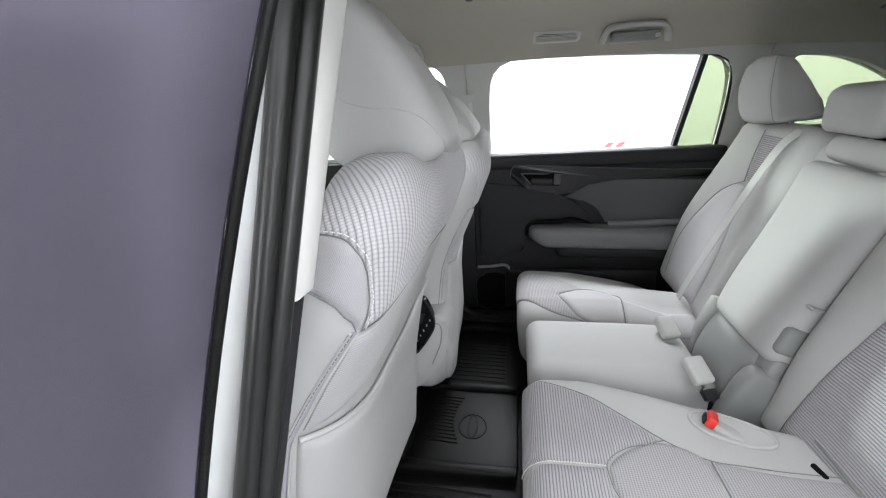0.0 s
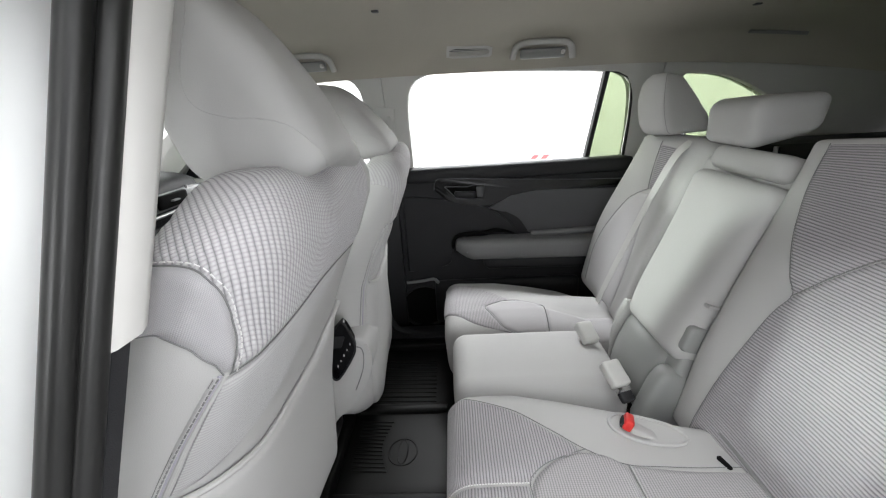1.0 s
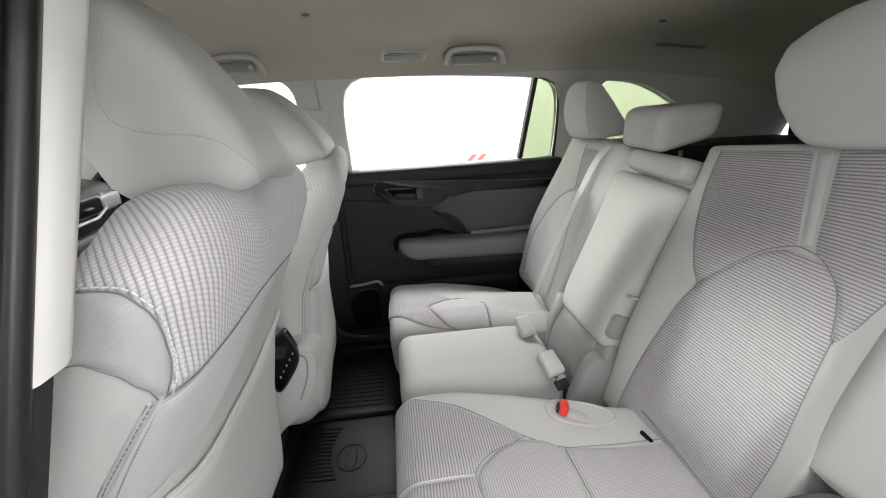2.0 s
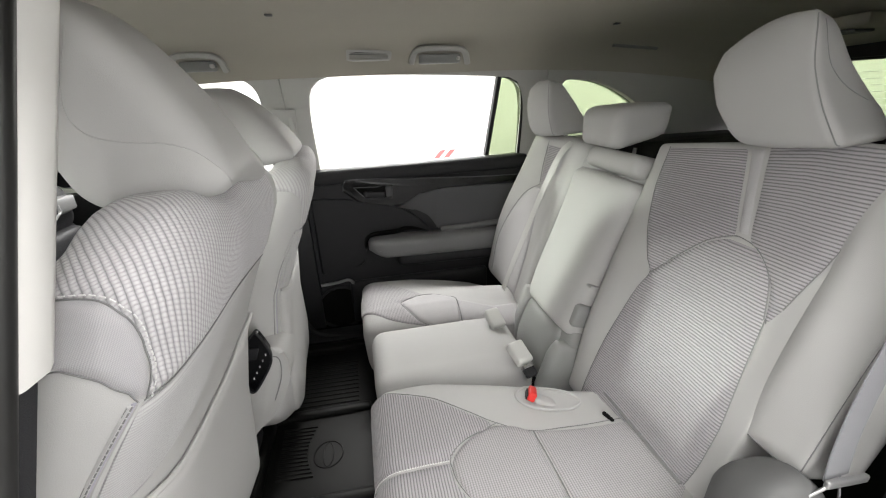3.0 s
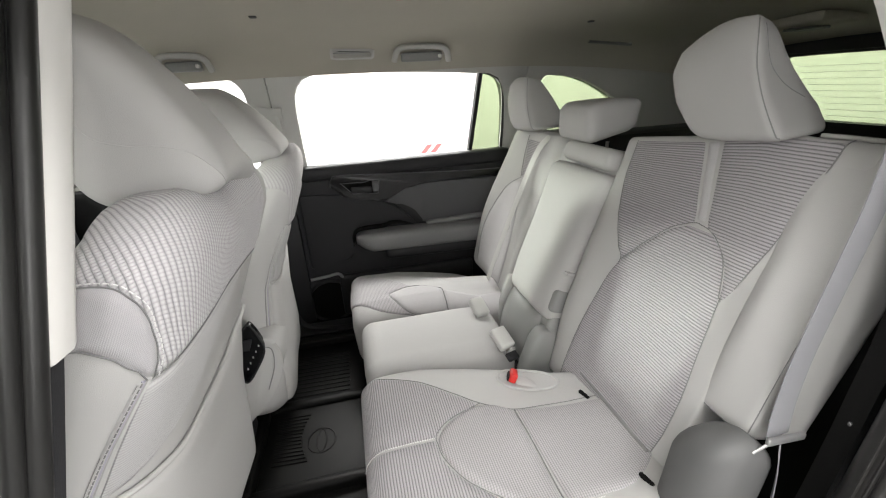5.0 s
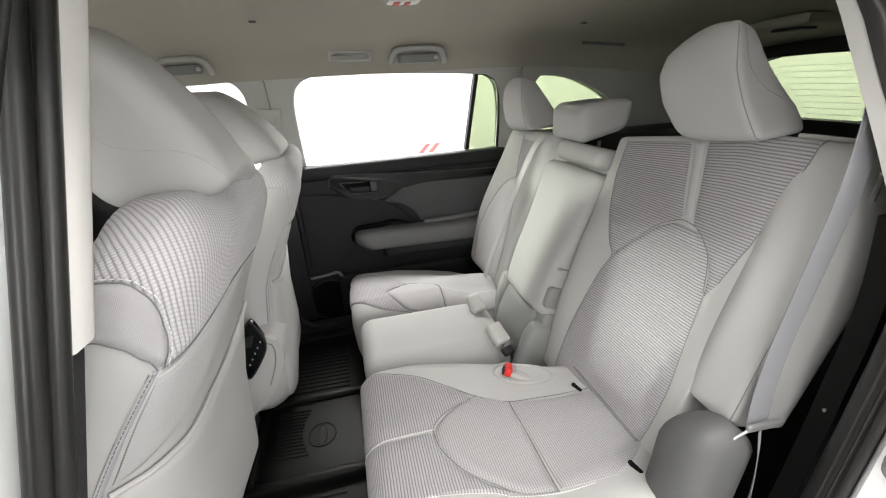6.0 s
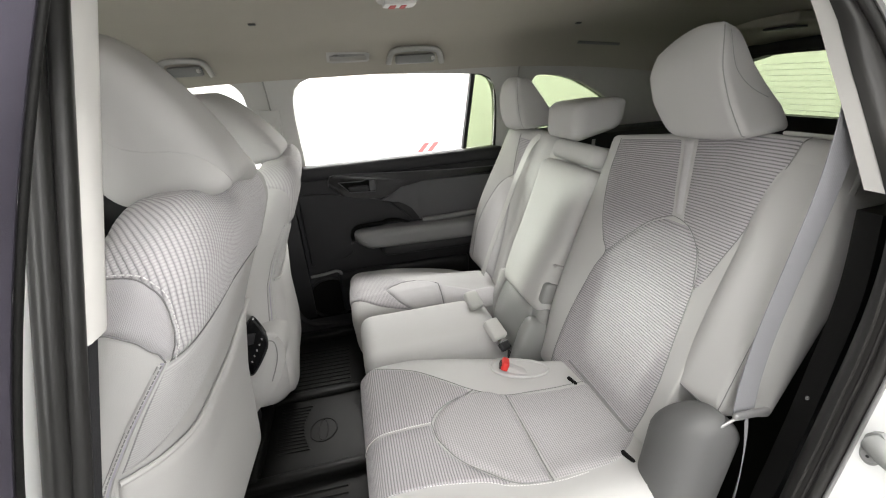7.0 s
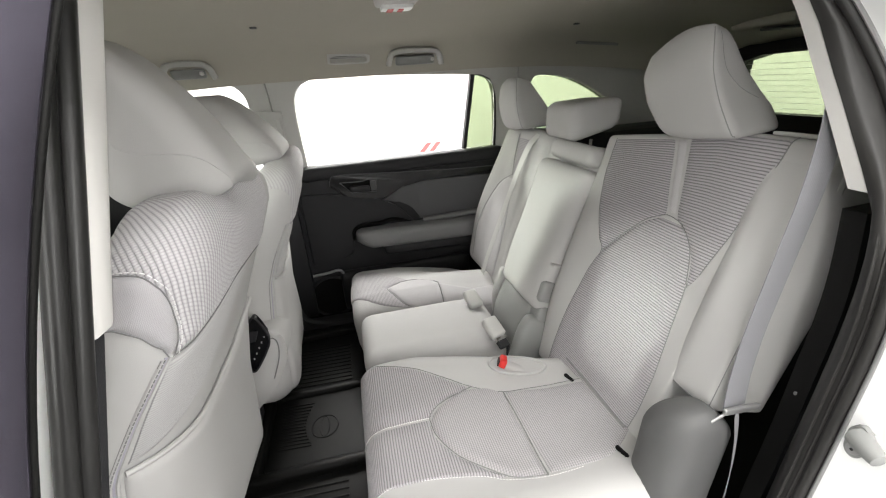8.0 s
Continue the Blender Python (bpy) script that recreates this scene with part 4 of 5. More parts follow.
def rows_of(table, n=5):
    """Smooth rows between (v, u0, u1) entries."""
    return [(p.x, p.y, p.z) for p in smooth_line(table, n)]


def front_covers(seat, key, full, axis):
    S = SKINS[key]
    edge = [(0.205, -0.206), (0.225, -0.211), (0.248, -0.220), (0.278, -0.244), (0.327, -0.278), (0.369, -0.309), (0.407, -0.352), (0.436, -0.393), (0.458, -0.425)]
    rows = [(v, u, 0.168 - 0.10 * max(0, v - 0.25)) for v, u in edge] + [(0.50, -0.43, 0.145), (0.56, -0.43, 0.14)]
    part("backrest_cloth", panel(S, rows_of(rows), 0.005, 44, drape=Vector(axis)), CLOTH_GRID if full else CLOTH_COLUMN, seat, "pale quilted cloth with raised columns")
    if full:
        part("shoulder_cloth", panel(S, rows_of([(0.209, -0.222, -0.207), (0.216, -0.229, -0.209), (0.238, -0.262, -0.216), (0.266, -0.289, -0.234), (0.291, -0.318, -0.253), (0.304, -0.340, -0.262), (0.312, -0.385, -0.267), (0.320, -0.43, -0.273), (0.345, -0.43, -0.291), (0.369, -0.43, -0.309), (0.407, -0.43, -0.352), (0.43, -0.43, -0.385)]), 0.004, 20), CLOTH_MESH, seat, "grey mesh cloth shoulder")
    part("plain_strip", panel(S, [(0.205 + 0.02 * i, 0.168 - 0.004 * i, 0.196 - 0.002 * i) for i in range(9)], 0.003, 8), VINYL, seat)
    curve = [(-0.226, 0.056), (-0.192, 0.050), (-0.148, 0.034), (-0.092, 0.017), (-0.033, 0.012), (0.03, 0.010), (0.085, 0.016), (0.13, 0.034), (0.165, 0.06), (0.185, 0.075)]
    line = smooth_line([(u, v, 0) for u, v in curve], 6)
    part("pocket_panel", panel(turned(S), [(p.x, -0.345, p.y) for p in line], 0.010, 26), VINYL, seat, "grey vinyl storage pocket")
    part("pocket_lip", tube([S(p.x, p.y, 0.006) for p in line], 0.0042, 8), VINYL, seat)
    welt = [(-0.220, 0.207), (-0.226, 0.180), (-0.233, 0.130), (-0.236, 0.076), (-0.241, 0.028), (-0.246, -0.06), (-0.25, -0.2)]
    cord(S, [(u + 0.006, v) for u, v in welt], 0.0030, VINYL, seat, "welt", 0.001)
    cord(S, [(u - 0.008, v) for u, v in welt], 0.0032, VINYL, seat, "welt", 0.001)
    cord(S, [(u - 0.001, v) for u, v in welt], 0.0034, CLOTH_DUSK, seat, "welt_strip", -0.0016)
    cord(S, [(u - 0.012, v) for u, v in welt], 0.0009, GROOVE, seat, "seam", 0.0012)
    part("side_cloth", panel(lambda u, v, h: S(u, v, h + 0.0025), rows_of([(0.064, -0.222, -0.205), (0.085, -0.220, -0.06), (0.12, -0.219, 0.02), (0.16, -0.217, 0.06), (0.198, -0.214, 0.10)]), 0.0025, 30), CLOTH_SIDE, seat, "finely ribbed grey side cloth")
    if full:
        stitches(S, [(u - 0.009, v) for u, v in welt], seat, 0.007, 0.0010, 0.0042, GROOVE)
        stitches(S, [(u + 0.004, v + 0.002) for v, u in edge], seat, 0.0075, 0.0008, 0.0030)
    seams = [[(-0.43, 0.319), (-0.385, 0.312), (-0.340, 0.304), (-0.318, 0.291), (-0.289, 0.266), (-0.262, 0.238), (-0.229, 0.216), (-0.218, 0.207)], [(u, v) for v, u in edge]] if full else []
    for pts in (*seams, [(-0.214, 0.204), (-0.15, 0.203), (-0.05, 0.202), (0.05, 0.202), (0.17, 0.204)]):
        cord(S, pts, 0.0009, GROOVE, seat, "seam", 0.0012)
    P = SKINS[key + "_head"]
    cord(P, [(-0.15, 0.062), (-0.185, 0.03), (-0.205, 0.0), (-0.203, -0.02), (-0.182, -0.031), (-0.156, -0.036), (-0.134, -0.048), (-0.112, -0.073), (-0.092, -0.10)], 0.0006, VINYL, seat, "seam", 0.0004)


front_covers(near_seat, "fs", True, (-0.28, -0.36, 1.0))
front_covers(far_seat, "ff", False, (-0.26, 0.36, 1.0))

# single rear seat: backrest panels
S = SKINS["rear_back"]
B = lambda u, v, h=0.0: S(u + 0.0465, v - 0.0085, h)
part("back_cloth", panel(B, rows_of([(0.042, 0.092, 0.096), (0.07, 0.074, 0.112), (0.10, 0.052, 0.125), (0.147, 0.010, 0.143), (0.170, -0.026, 0.150), (0.182, -0.034, 0.154), (0.24, -0.018, 0.163), (0.30, -0.004, 0.168), (0.345, 0.008, 0.166)]), 0.005, 24), CLOTH_RIB, rear_near, "ribbed grey cloth panel")
part("back_cloth", panel(S, rows_of([(0.0575, -0.1145, -0.1095), (0.0885, -0.127, -0.1005), (0.1215, -0.135, -0.0835), (0.1565, -0.145, -0.0435), (0.1695, -0.149, -0.0195), (0.2315, -0.167, -0.0035), (0.2915, -0.185, 0.0095), (0.350, -0.203, 0.021)]), 0.005, 30), CLOTH_RIB, rear_near, "ribbed grey cloth panel")
part("back_cloth", panel(B, rows_of([(-0.335, -0.165, 0.135), (-0.28, -0.176, 0.138), (-0.159, -0.19, 0.124), (-0.018, -0.168, 0.110), (0.036, -0.160, 0.094), (0.067, -0.153, 0.075), (0.096, -0.143, 0.054), (0.129, -0.128, 0.026), (0.150, -0.108, 0.004), (0.168, -0.08, -0.030)]), 0.006, 30), CLOTH_RIB, rear_near, "ribbed grey cloth panel")
part("back_strip", panel(B, rows_of([(0.180, -0.060, -0.038), (0.24, -0.044, -0.023), (0.30, -0.031, -0.009), (0.345, -0.022, 0.003)]), 0.004, 8), CLOTH_PLAIN, rear_near)
cord(B, [(0.094, 0.039), (0.074, 0.069), (0.054, 0.098), (0.010, 0.149), (-0.03, 0.173), (-0.052, 0.176), (-0.09, 0.166), (-0.13, 0.130), (-0.155, 0.068)], 0.0010, GROOVE, rear_near, "seam", 0.002)
cord(B, [(0.167, 0.345), (0.163, 0.24), (0.143, 0.147), (0.112, 0.07), (0.094, 0.040), (0.108, -0.018), (0.123, -0.159), (0.137, -0.279), (0.136, -0.335)], 0.0009, GROOVE, rear_near, "seam", 0.0015)
cord(B, [(-0.160, 0.064), (-0.157, 0.066), (-0.168, -0.018), (-0.19, -0.159), (-0.176, -0.28)], 0.0009, GROOVE, rear_near, "seam", 0.0015)
Wg = lambda u, v, h=0.0: S(u - 0.175, v + 0.1235, h)
cord(Wg, [(-0.031, 0.235), (-0.021, 0.20), (-0.004, 0.148), (0.013, 0.088), (0.033, 0.022), (0.048, -0.036)], 0.0009, GROOVE, rear_near, "seam", 0.0015)
Wn = SKINS["wing"]
cord(Wn, [(-0.0635, 0.10), (-0.0635, 0.0), (-0.0635, -0.10), (-0.0635, -0.18), (-0.0625, -0.2285)], lambda f: 0.0003 + 0.0008 * f, GROOVE, rear_near, "seam", 0.0)
cord(Wn, [(-0.0625, -0.2295), (-0.03, -0.2305), (0.03, -0.2305)], 0.0012, GROOVE, rear_near, "seam", 0.0)
Nh = SKINS["nh"]
cord(Nh, [(-0.117, 0.100), (-0.1165, 0.06), (-0.1165, 0.0), (-0.1165, -0.06), (-0.117, -0.105)], 0.0010, VINYL_DIM, rear_near, "seam", 0.0003)
cord(Nh, [(-0.160, 0.085), (-0.164, 0.028), (-0.185, -0.008), (-0.222, -0.033)], 0.0006, VINYL_DIM, rear_near, "seam", 0.0004)
Fh = SKINS["fh"]
cord(Fh, [(-0.117, 0.100), (-0.1165, 0.0), (-0.117, -0.105)], 0.0010, VINYL_DIM, rear_far, "seam", 0.0003)

# Crease shade between cushion and back, drawn as a dark cord.
part("gap_shade", tube(smooth_line([(0.597, -0.175, 0.780), (0.595, -0.25, 0.785), (0.593, -0.36, 0.785), (0.592, -0.49, 0.787)], 6), 0.0034, 8), GROOVE, rear_near)
# single rear seat: cushion panels
C = CS = SKINS["rc"]
part("cushion_cloth", panel(C, rows_of([(0.0185, -0.352, -0.155), (0.065, -0.352, -0.115), (0.10, -0.352, -0.045), (0.146, -0.352, -0.088), (0.191, -0.350, -0.153), (0.226, -0.345, -0.235), (0.246, -0.335, -0.285)]), 0.005, 26, True), CLOTH_RIB, rear_near, "ribbed grey cloth panel")
part("cushion_cloth", panel(C, rows_of([(-0.166, -0.052, -0.036), (-0.147, -0.095, -0.062), (-0.134, -0.17, -0.078), (-0.126, -0.30, -0.086), (-0.12, -0.352, -0.092), (-0.09, -0.352, -0.122), (-0.038, -0.352, -0.151), (0.0165, -0.352, -0.157)]), 0.005, 26, True), CLOTH_RIB, rear_near, "ribbed grey cloth panel")
part("cushion_cloth", panel(C, rows_of([(-0.180, 0.0, 0.030), (-0.169, -0.026, 0.032), (-0.133, -0.070, 0.033), (-0.09, -0.116, 0.034), (-0.038, -0.145, 0.034), (0.017, -0.150, 0.034), (0.062, -0.110, 0.034), (0.085, -0.07, 0.010), (0.097, -0.045, -0.026)]), 0.007, 24, True), CLOTH_RIB_FINE, rear_near, "finely ribbed cloth centre panel")
part("cushion_cloth", panel(C, rows_of([(-0.180, 0.040, 0.13), (-0.167, 0.040, 0.19), (-0.10, 0.040, 0.27), (0.0, 0.040, 0.27), (0.050, 0.040, 0.27), (0.070, 0.040, 0.19)]), 0.005, 20, True), CLOTH_RIB_FINE, rear_near, "finely ribbed cloth panel")
cord(CS, [(-0.035, 0.104), (-0.111, 0.066), (-0.150, 0.030), (-0.154, 0.0), (-0.148, -0.038), (-0.119, -0.092), (-0.073, -0.136), (-0.029, -0.171), (0.034, -0.184)], 0.0010, GROOVE, rear_near, "seam", 0.002)
cord(CS, [(0.036, 0.07), (0.037, -0.06), (0.034, -0.184)], 0.0014, GROOVE, rear_near, "seam", 0.0015)
stitches(CS, [(-0.352, 0.0175), (-0.312, 0.0175), (-0.228, 0.0175), (-0.156, 0.0175)], rear_near, 0.005, 0.0011, 0.003)
cord(CS, [(-0.335, 0.250), (-0.29, 0.247), (-0.235, 0.228), (-0.15, 0.193), (-0.085, 0.149), (-0.036, 0.108), (0.033, 0.073), (0.113, 0.078), (0.19, 0.084), (0.26, 0.086)], 0.0009, GROOVE, rear_near, "seam", 0.001)
stitches(CS, [(-0.352, -0.124), (-0.30, -0.130), (-0.249, -0.128), (-0.185, -0.133), (-0.089, -0.151), (-0.041, -0.173), (0.033, -0.187), (0.105, -0.185)], rear_near, 0.006, 0.0007, 0.0015)

# double rear seat
Fc = SKINS["fc"]
part("cushion_cloth", panel(Fc, rows_of([(-0.235, -0.075, -0.058), (-0.215, -0.11, -0.082), (-0.182, -0.19, -0.112), (-0.15, -0.24, -0.132), (-0.12, -0.29, -0.146), (-0.10, -0.33, -0.153), (-0.08, -0.345, -0.125), (-0.058, -0.345, -0.072), (0.0, -0.345, -0.090), (0.066, -0.335, -0.117), (0.12, -0.30, -0.155), (0.16, -0.26, -0.186)]), 0.004, 22, True), CLOTH_RIB_FINE, rear_far, "finely ribbed cloth panel")
part("cushion_cloth", panel(Fc, rows_of([(-0.238, -0.048, 0.034), (-0.20, -0.098, 0.035), (-0.155, -0.128, 0.036), (-0.125, -0.143, 0.036), (-0.105, -0.148, 0.028), (-0.085, -0.122, -0.002), (-0.070, -0.100, -0.028), (-0.064, -0.088, -0.05)]), 0.006, 18, True), CLOTH_PLAIN, rear_far, "plain cloth centre panel")
part("cushion_cloth", panel(Fc, rows_of([(-0.235, 0.038, 0.26), (-0.18, 0.039, 0.26), (-0.14, 0.040, 0.26), (-0.118, 0.042, 0.26)]), 0.004, 16, True), CLOTH_PLAIN, rear_far, "finely ribbed cloth panel")
cord(Fc, [(0.037, -0.235), (0.037, -0.18), (0.038, -0.115)], 0.0016, GROOVE, rear_far, "seam", 0.002)
cord(SKINS["fc"], [(0.036, -0.114), (-0.026, -0.073), (-0.06, -0.064), (-0.092, -0.068), (-0.135, -0.090), (-0.152, -0.11), (-0.135, -0.15), (-0.105, -0.195), (-0.055, -0.24)], 0.0010, GROOVE, rear_far, "seam", 0.003)
Fb = SKINS["fb"]
part("back_cloth", panel(Fb, rows_of([(-0.28, -0.10, 0.13), (-0.154, -0.09, 0.148), (-0.038, -0.07, 0.128), (0.061, -0.04, 0.090), (0.115, -0.025, 0.028)]), 0.005, 16), CLOTH_PLAIN, rear_far, "plain grey cloth panel")
part("back_cloth", panel(Fb, rows_of([(0.125, -0.06, -0.012), (0.20, -0.075, 0.010), (0.27, -0.085, 0.03)]), 0.004, 12), CLOTH_RIB, rear_far, "ribbed grey cloth panel")
cord(Fb, [(-0.012, 0.128), (0.05, 0.10), (0.094, 0.061), (0.13, -0.038), (0.15, -0.154), (0.14, -0.27)], 0.0010, GROOVE, rear_far, "seam", 0.002)
cord(Fb, [(0.035, 0.28), (0.018, 0.20), (-0.008, 0.128)], 0.0009, GROOVE, rear_far, "seam", 0.0015)


# shade in the gaps round the folded armrest and its hinge covers, drawn as black cords
gf = rear_frame(REAR_LEAN)
for line in ([(0.148, 0.074), (0.09, 0.072), (0.03, 0.072), (-0.02, 0.078), (-0.06, 0.090), (-0.098, 0.094)], [(0.156, 0.08), (0.158, 0.25), (0.160, 0.47)]):
    part("gap_shade", tube(smooth_line([gf(y, h, 0.036 if h < 0.1 else 0.0) for y, h in line], 6), 0.004, 8), BLACK_SOFT, rear_far)


# ---- belts and buckles ----
def ribbon(pts, width_dir, thick=0.0014):
    """Webbing along points, flat across width_dir; uv in metres."""
    bm = bmesh.new()
    layer = bm.loops.layers.uv.new("UVMap")
    P = smooth_line(pts, 8)
    w = Vector(width_dir)
    run, rows, uvs = 0.0, [], {}
    for i, p in enumerate(P):
        t = (P[min(i + 1, len(P) - 1)] - P[max(0, i - 1)]).normalized()
        side = (w - t * w.dot(t)).normalized() * w.length
        nrm = t.cross(side).normalized() * thick
        row = []
        for a, b in ((-0.5, 0), (0.5, 0), (0.5, 1), (-0.5, 1)):
            v = bm.verts.new(p + side * a + nrm * b)
            uvs[v] = (a * w.length, run)
            row.append(v)
        rows.append(row)
        if i + 1 < len(P):
            run += (P[i + 1] - p).length
    for a, b in zip(rows, rows[1:]):
        for k in range(4):
            f = bm.faces.new((a[k], a[(k + 1) % 4], b[(k + 1) % 4], b[k]))
            for lp in f.loops:
                lp[layer].uv = uvs[lp.vert]
    bm.faces.new(rows[0][::-1])
    bm.faces.new(rows[-1])
    return bm


belt = thing("seat_belt", "grey woven seat belt hanging beside the rear seat", "seat belt", (0.70, -0.62, 0.95), "seat belts")
part("webbing", ribbon([(0.728, -0.622, 1.47), (0.726, -0.630, 1.405), (0.7155, -0.635, 1.325), (0.703, -0.635, 1.245), (0.6895, -0.635, 1.165), (0.678, -0.635, 1.088), (0.671, -0.637, 1.02), (0.668, -0.640, 0.985), (0.667, -0.642, 0.962)], (0.046, 0.004, 0.004)), WEB, belt, "grey woven webbing")
part("webbing", ribbon([(0.664, -0.650, 0.962), (0.672, -0.655, 0.90), (0.674, -0.66, 0.80), (0.67, -0.66, 0.60)], (0.030, 0.022, 0.0)), WEB, belt)
tongue = part("tongue", pad((0.070, 0.008, 0.013), 0.0035, lambda p: Vector((0.672 + p.x, -0.652 + p.y, 0.964 + p.z - 0.08 * p.x)), (10, 4, 4)), SILVER, belt, "bright metal belt tongue")
part("tongue_tip", tube([(0.640, -0.652, 0.962), (0.618, -0.650, 0.950)], 0.0024, 8), SILVER, tongue)

far_belt = thing("seat_belt", "grey seat belt lying along the far rear seat back", "seat belt", (0.6, 0.33, 0.8), "seat belts")
rf = rear_frame(REAR_LEAN)
part("webbing", ribbon([rf(0.322, 0.545, -0.006), rf(0.325, 0.50, 0.018), rf(0.331, 0.40, 0.030), rf(0.350, 0.20, 0.034), rf(0.366, 0.05, 0.034), rf(0.384, -0.05, 0.026), rf(0.386, -0.085, 0.020)], (0.0, 0.026, 0.010)), BUCKLE_GREY, far_belt, "pale grey webbing")
part("tongue", pad((0.03, 0.035, 0.02), 0.006, lambda p: rf(0.386, -0.088, 0.022) + p, (4, 5, 4)), BUCKLE_GREY, far_belt)

cup = thing("buckle_cup", "pale grey recessed buckle cup in the seat cushion", "buckle cup", (0.46, -0.22, 0.78))
ell = lambda a, k: (0.110 + 0.072 * k * math.cos(a), 0.196 + 0.048 * k * math.sin(a))
part("cup_rim", tube([CS(*ell(2 * math.pi * k / 40, 1.0), 0.002) for k in range(41)], 0.0036, 8), VINYL, cup)
bm = bmesh.new()
ring0 = [bm.verts.new(CS(*ell(2 * math.pi * k / 40, 0.98), 0.002)) for k in range(40)]
mid = bm.verts.new(CS(0.125, 0.196, 0.0004))
for k in range(40):
    bm.faces.new((ring0[k], ring0[(k + 1) % 40], mid))
part("cup_floor", bm, VINYL, cup)
buckle = thing("belt_buckle", "belt buckle with red release button", "seat belt buckle", (0.44, -0.22, 0.79), "buckles")
c0 = CS(0.080, 0.192, 0.010)
tilt = Matrix.Rotation(radians(22), 3, "Y") @ Matrix.Rotation(radians(-22), 3, "Z")
body_ob = part("buckle_body", pad((0.066, 0.032, 0.016), 0.007, lambda p: c0 + tilt @ (p + Vector((0.030, 0, -0.004))), (8, 6, 4)), VINYL, buckle)
part("release_button", pad((0.019, 0.036, 0.024), 0.005, lambda p: c0 + tilt @ (p + Vector((-0.010, 0, 0.002))), (4, 5, 4)), RED, body_ob, "red release button")
part("button_slot", pad((0.006, 0.028, 0.014), 0.002, lambda p: c0 + tilt @ (p + Vector((-0.020, 0, -0.003))), (2, 3, 2)), BLACK, body_ob)


def stalk_buckle(x, y, z, yaw, tip_black):
    ob = thing("belt_buckle", "pale grey belt buckle lying on the seat", "seat belt buckle", (x, y, z), "buckles")
    m = Matrix.Rotation(radians(yaw), 3, "Z") @ Matrix.Rotation(radians(30), 3, "Y")
    o = Vector((x, y, z))
    part("buckle_body", pad((0.064, 0.046, 0.027), 0.007, lambda p: o + m @ p, (8, 6, 4)), BUCKLE_GREY, ob)
    if tip_black:
        part("stalk", pad((0.034, 0.032, 0.018), 0.005, lambda p: o + m @ (p + Vector((0.050, 0, -0.005))), (5, 5, 4)), BLACK, ob)
    if tip_black:
        part("stalk_plate", pad((0.012, 0.033, 0.020), 0.003, lambda p: o + m @ (p + Vector((0.040, 0, -0.003))), (3, 4, 3)), CHROME, ob)
    return ob


stalk_buckle(0.450, -0.072, 0.804, -72, True)
stalk_buckle(0.444, 0.118, 0.800, -76, False)
for u, v in ((0.196, -0.176), (0.215, 0.100)):
    ob = thing("anchor_slot", "black child seat anchor slot in the cushion", "anchor slot", CS(u, v), "anchor slots")
    part("slot", pad((0.009, 0.032, 0.010), 0.004, lambda p: CS(u, v, 0.001) + Matrix.Rotation(radians(12), 3, "Z") @ p, (3, 6, 3)), BLACK_SOFT, ob)


# ---- roof fittings ----
def roof_z(y, x):
    tab = [(0.0, 0.0), (0.2, -0.003), (0.36, -0.011), (0.46, -0.022), (0.53, -0.040), (0.575, -0.068), (0.605, -0.100), (0.63, -0.138)]
    return headliner_z(x) + lerp_table(tab, abs(y))


def grab(x0, x1):
    ob = thing("grab_handle", "grey folded grab handle under the roof edge", "grab handle", ((x0 + x1) / 2, 0.58, 1.57), "grab handles")
    part("handle_bar", tube(smooth_line([(x0, 0.580, 1.548), (x0 + 0.010, 0.566, 1.578), (x0 + 0.032, 0.556, 1.590), ((x0 + x1) / 2, 0.553, 1.592), (x1 - 0.032, 0.556, 1.588), (x1 - 0.010, 0.566, 1.575), (x1, 0.580, 1.543)], 6), 0.0115, 10, 0.8), TRIM_GREY, ob)
    part("handle_back", pad((x1 - x0 - 0.05, 0.02, 0.030), 0.008, lambda p: Vector(((x0 + x1) / 2 + p.x, 0.578 + p.y - 0.5 * p.z, 1.560 + p.z)), (8, 4, 4)), VINYL_DIM, ob)
    part("coat_hook", pad((0.012, 0.02, 0.012), 0.004, lambda p: Vector((x1 - 0.035 + p.x, 0.566 + p.y, 1.560 + p.z)), (3, 3, 3)), TRIM_LIGHT, ob)
    return ob


grab(0.300, 0.495)
grab(-0.440, -0.285)
vent = thing("roof_vent", "grey rectangular roof vent with fine slats", "air vent", (0.16, 0.575, 1.58))
vz = lambda a, b, d: (a, 0.569 - 1.2 * (b - 1.588) - d, b)
vent_ob = part("vent_frame", framed([(0.086, 1.560), (0.234, 1.558), (0.236, 1.590), (0.088, 1.595)], [(0.096, 1.567), (0.224, 1.565), (0.226, 1.583), (0.098, 1.588)], vz, -0.01, 48, 0.004), TRIM_GREY, vent)
part("vent_backing", slab([(0.09, 1.562), (0.23, 1.560), (0.232, 1.588), (0.092, 1.592)], -0.006, lambda a, b, d: vz(a, b, d - 0.004)), PLASTIC_MID, vent)
for i in range(5):
    zz = 1.569 + 0.0036 * i
    part("slat", tube([vz(0.098, zz, 0.001), vz(0.225, zz - 0.002, 0.001)], 0.0012, 6), TRIM_GREY, vent_ob)
dome = thing("dome_lamp", "white roof lamp with clear lens", "ceiling lamp", (0.25, 0.0, 1.645))
part("lamp_housing", pad((0.085, 0.16, 0.03), 0.012, lambda p: Vector((0.25 + p.x * (1 + 0.4 * p.y), -0.150 + p.y, 1.648 + p.z)), (8, 12, 4)), TRIM_LIGHT, dome)
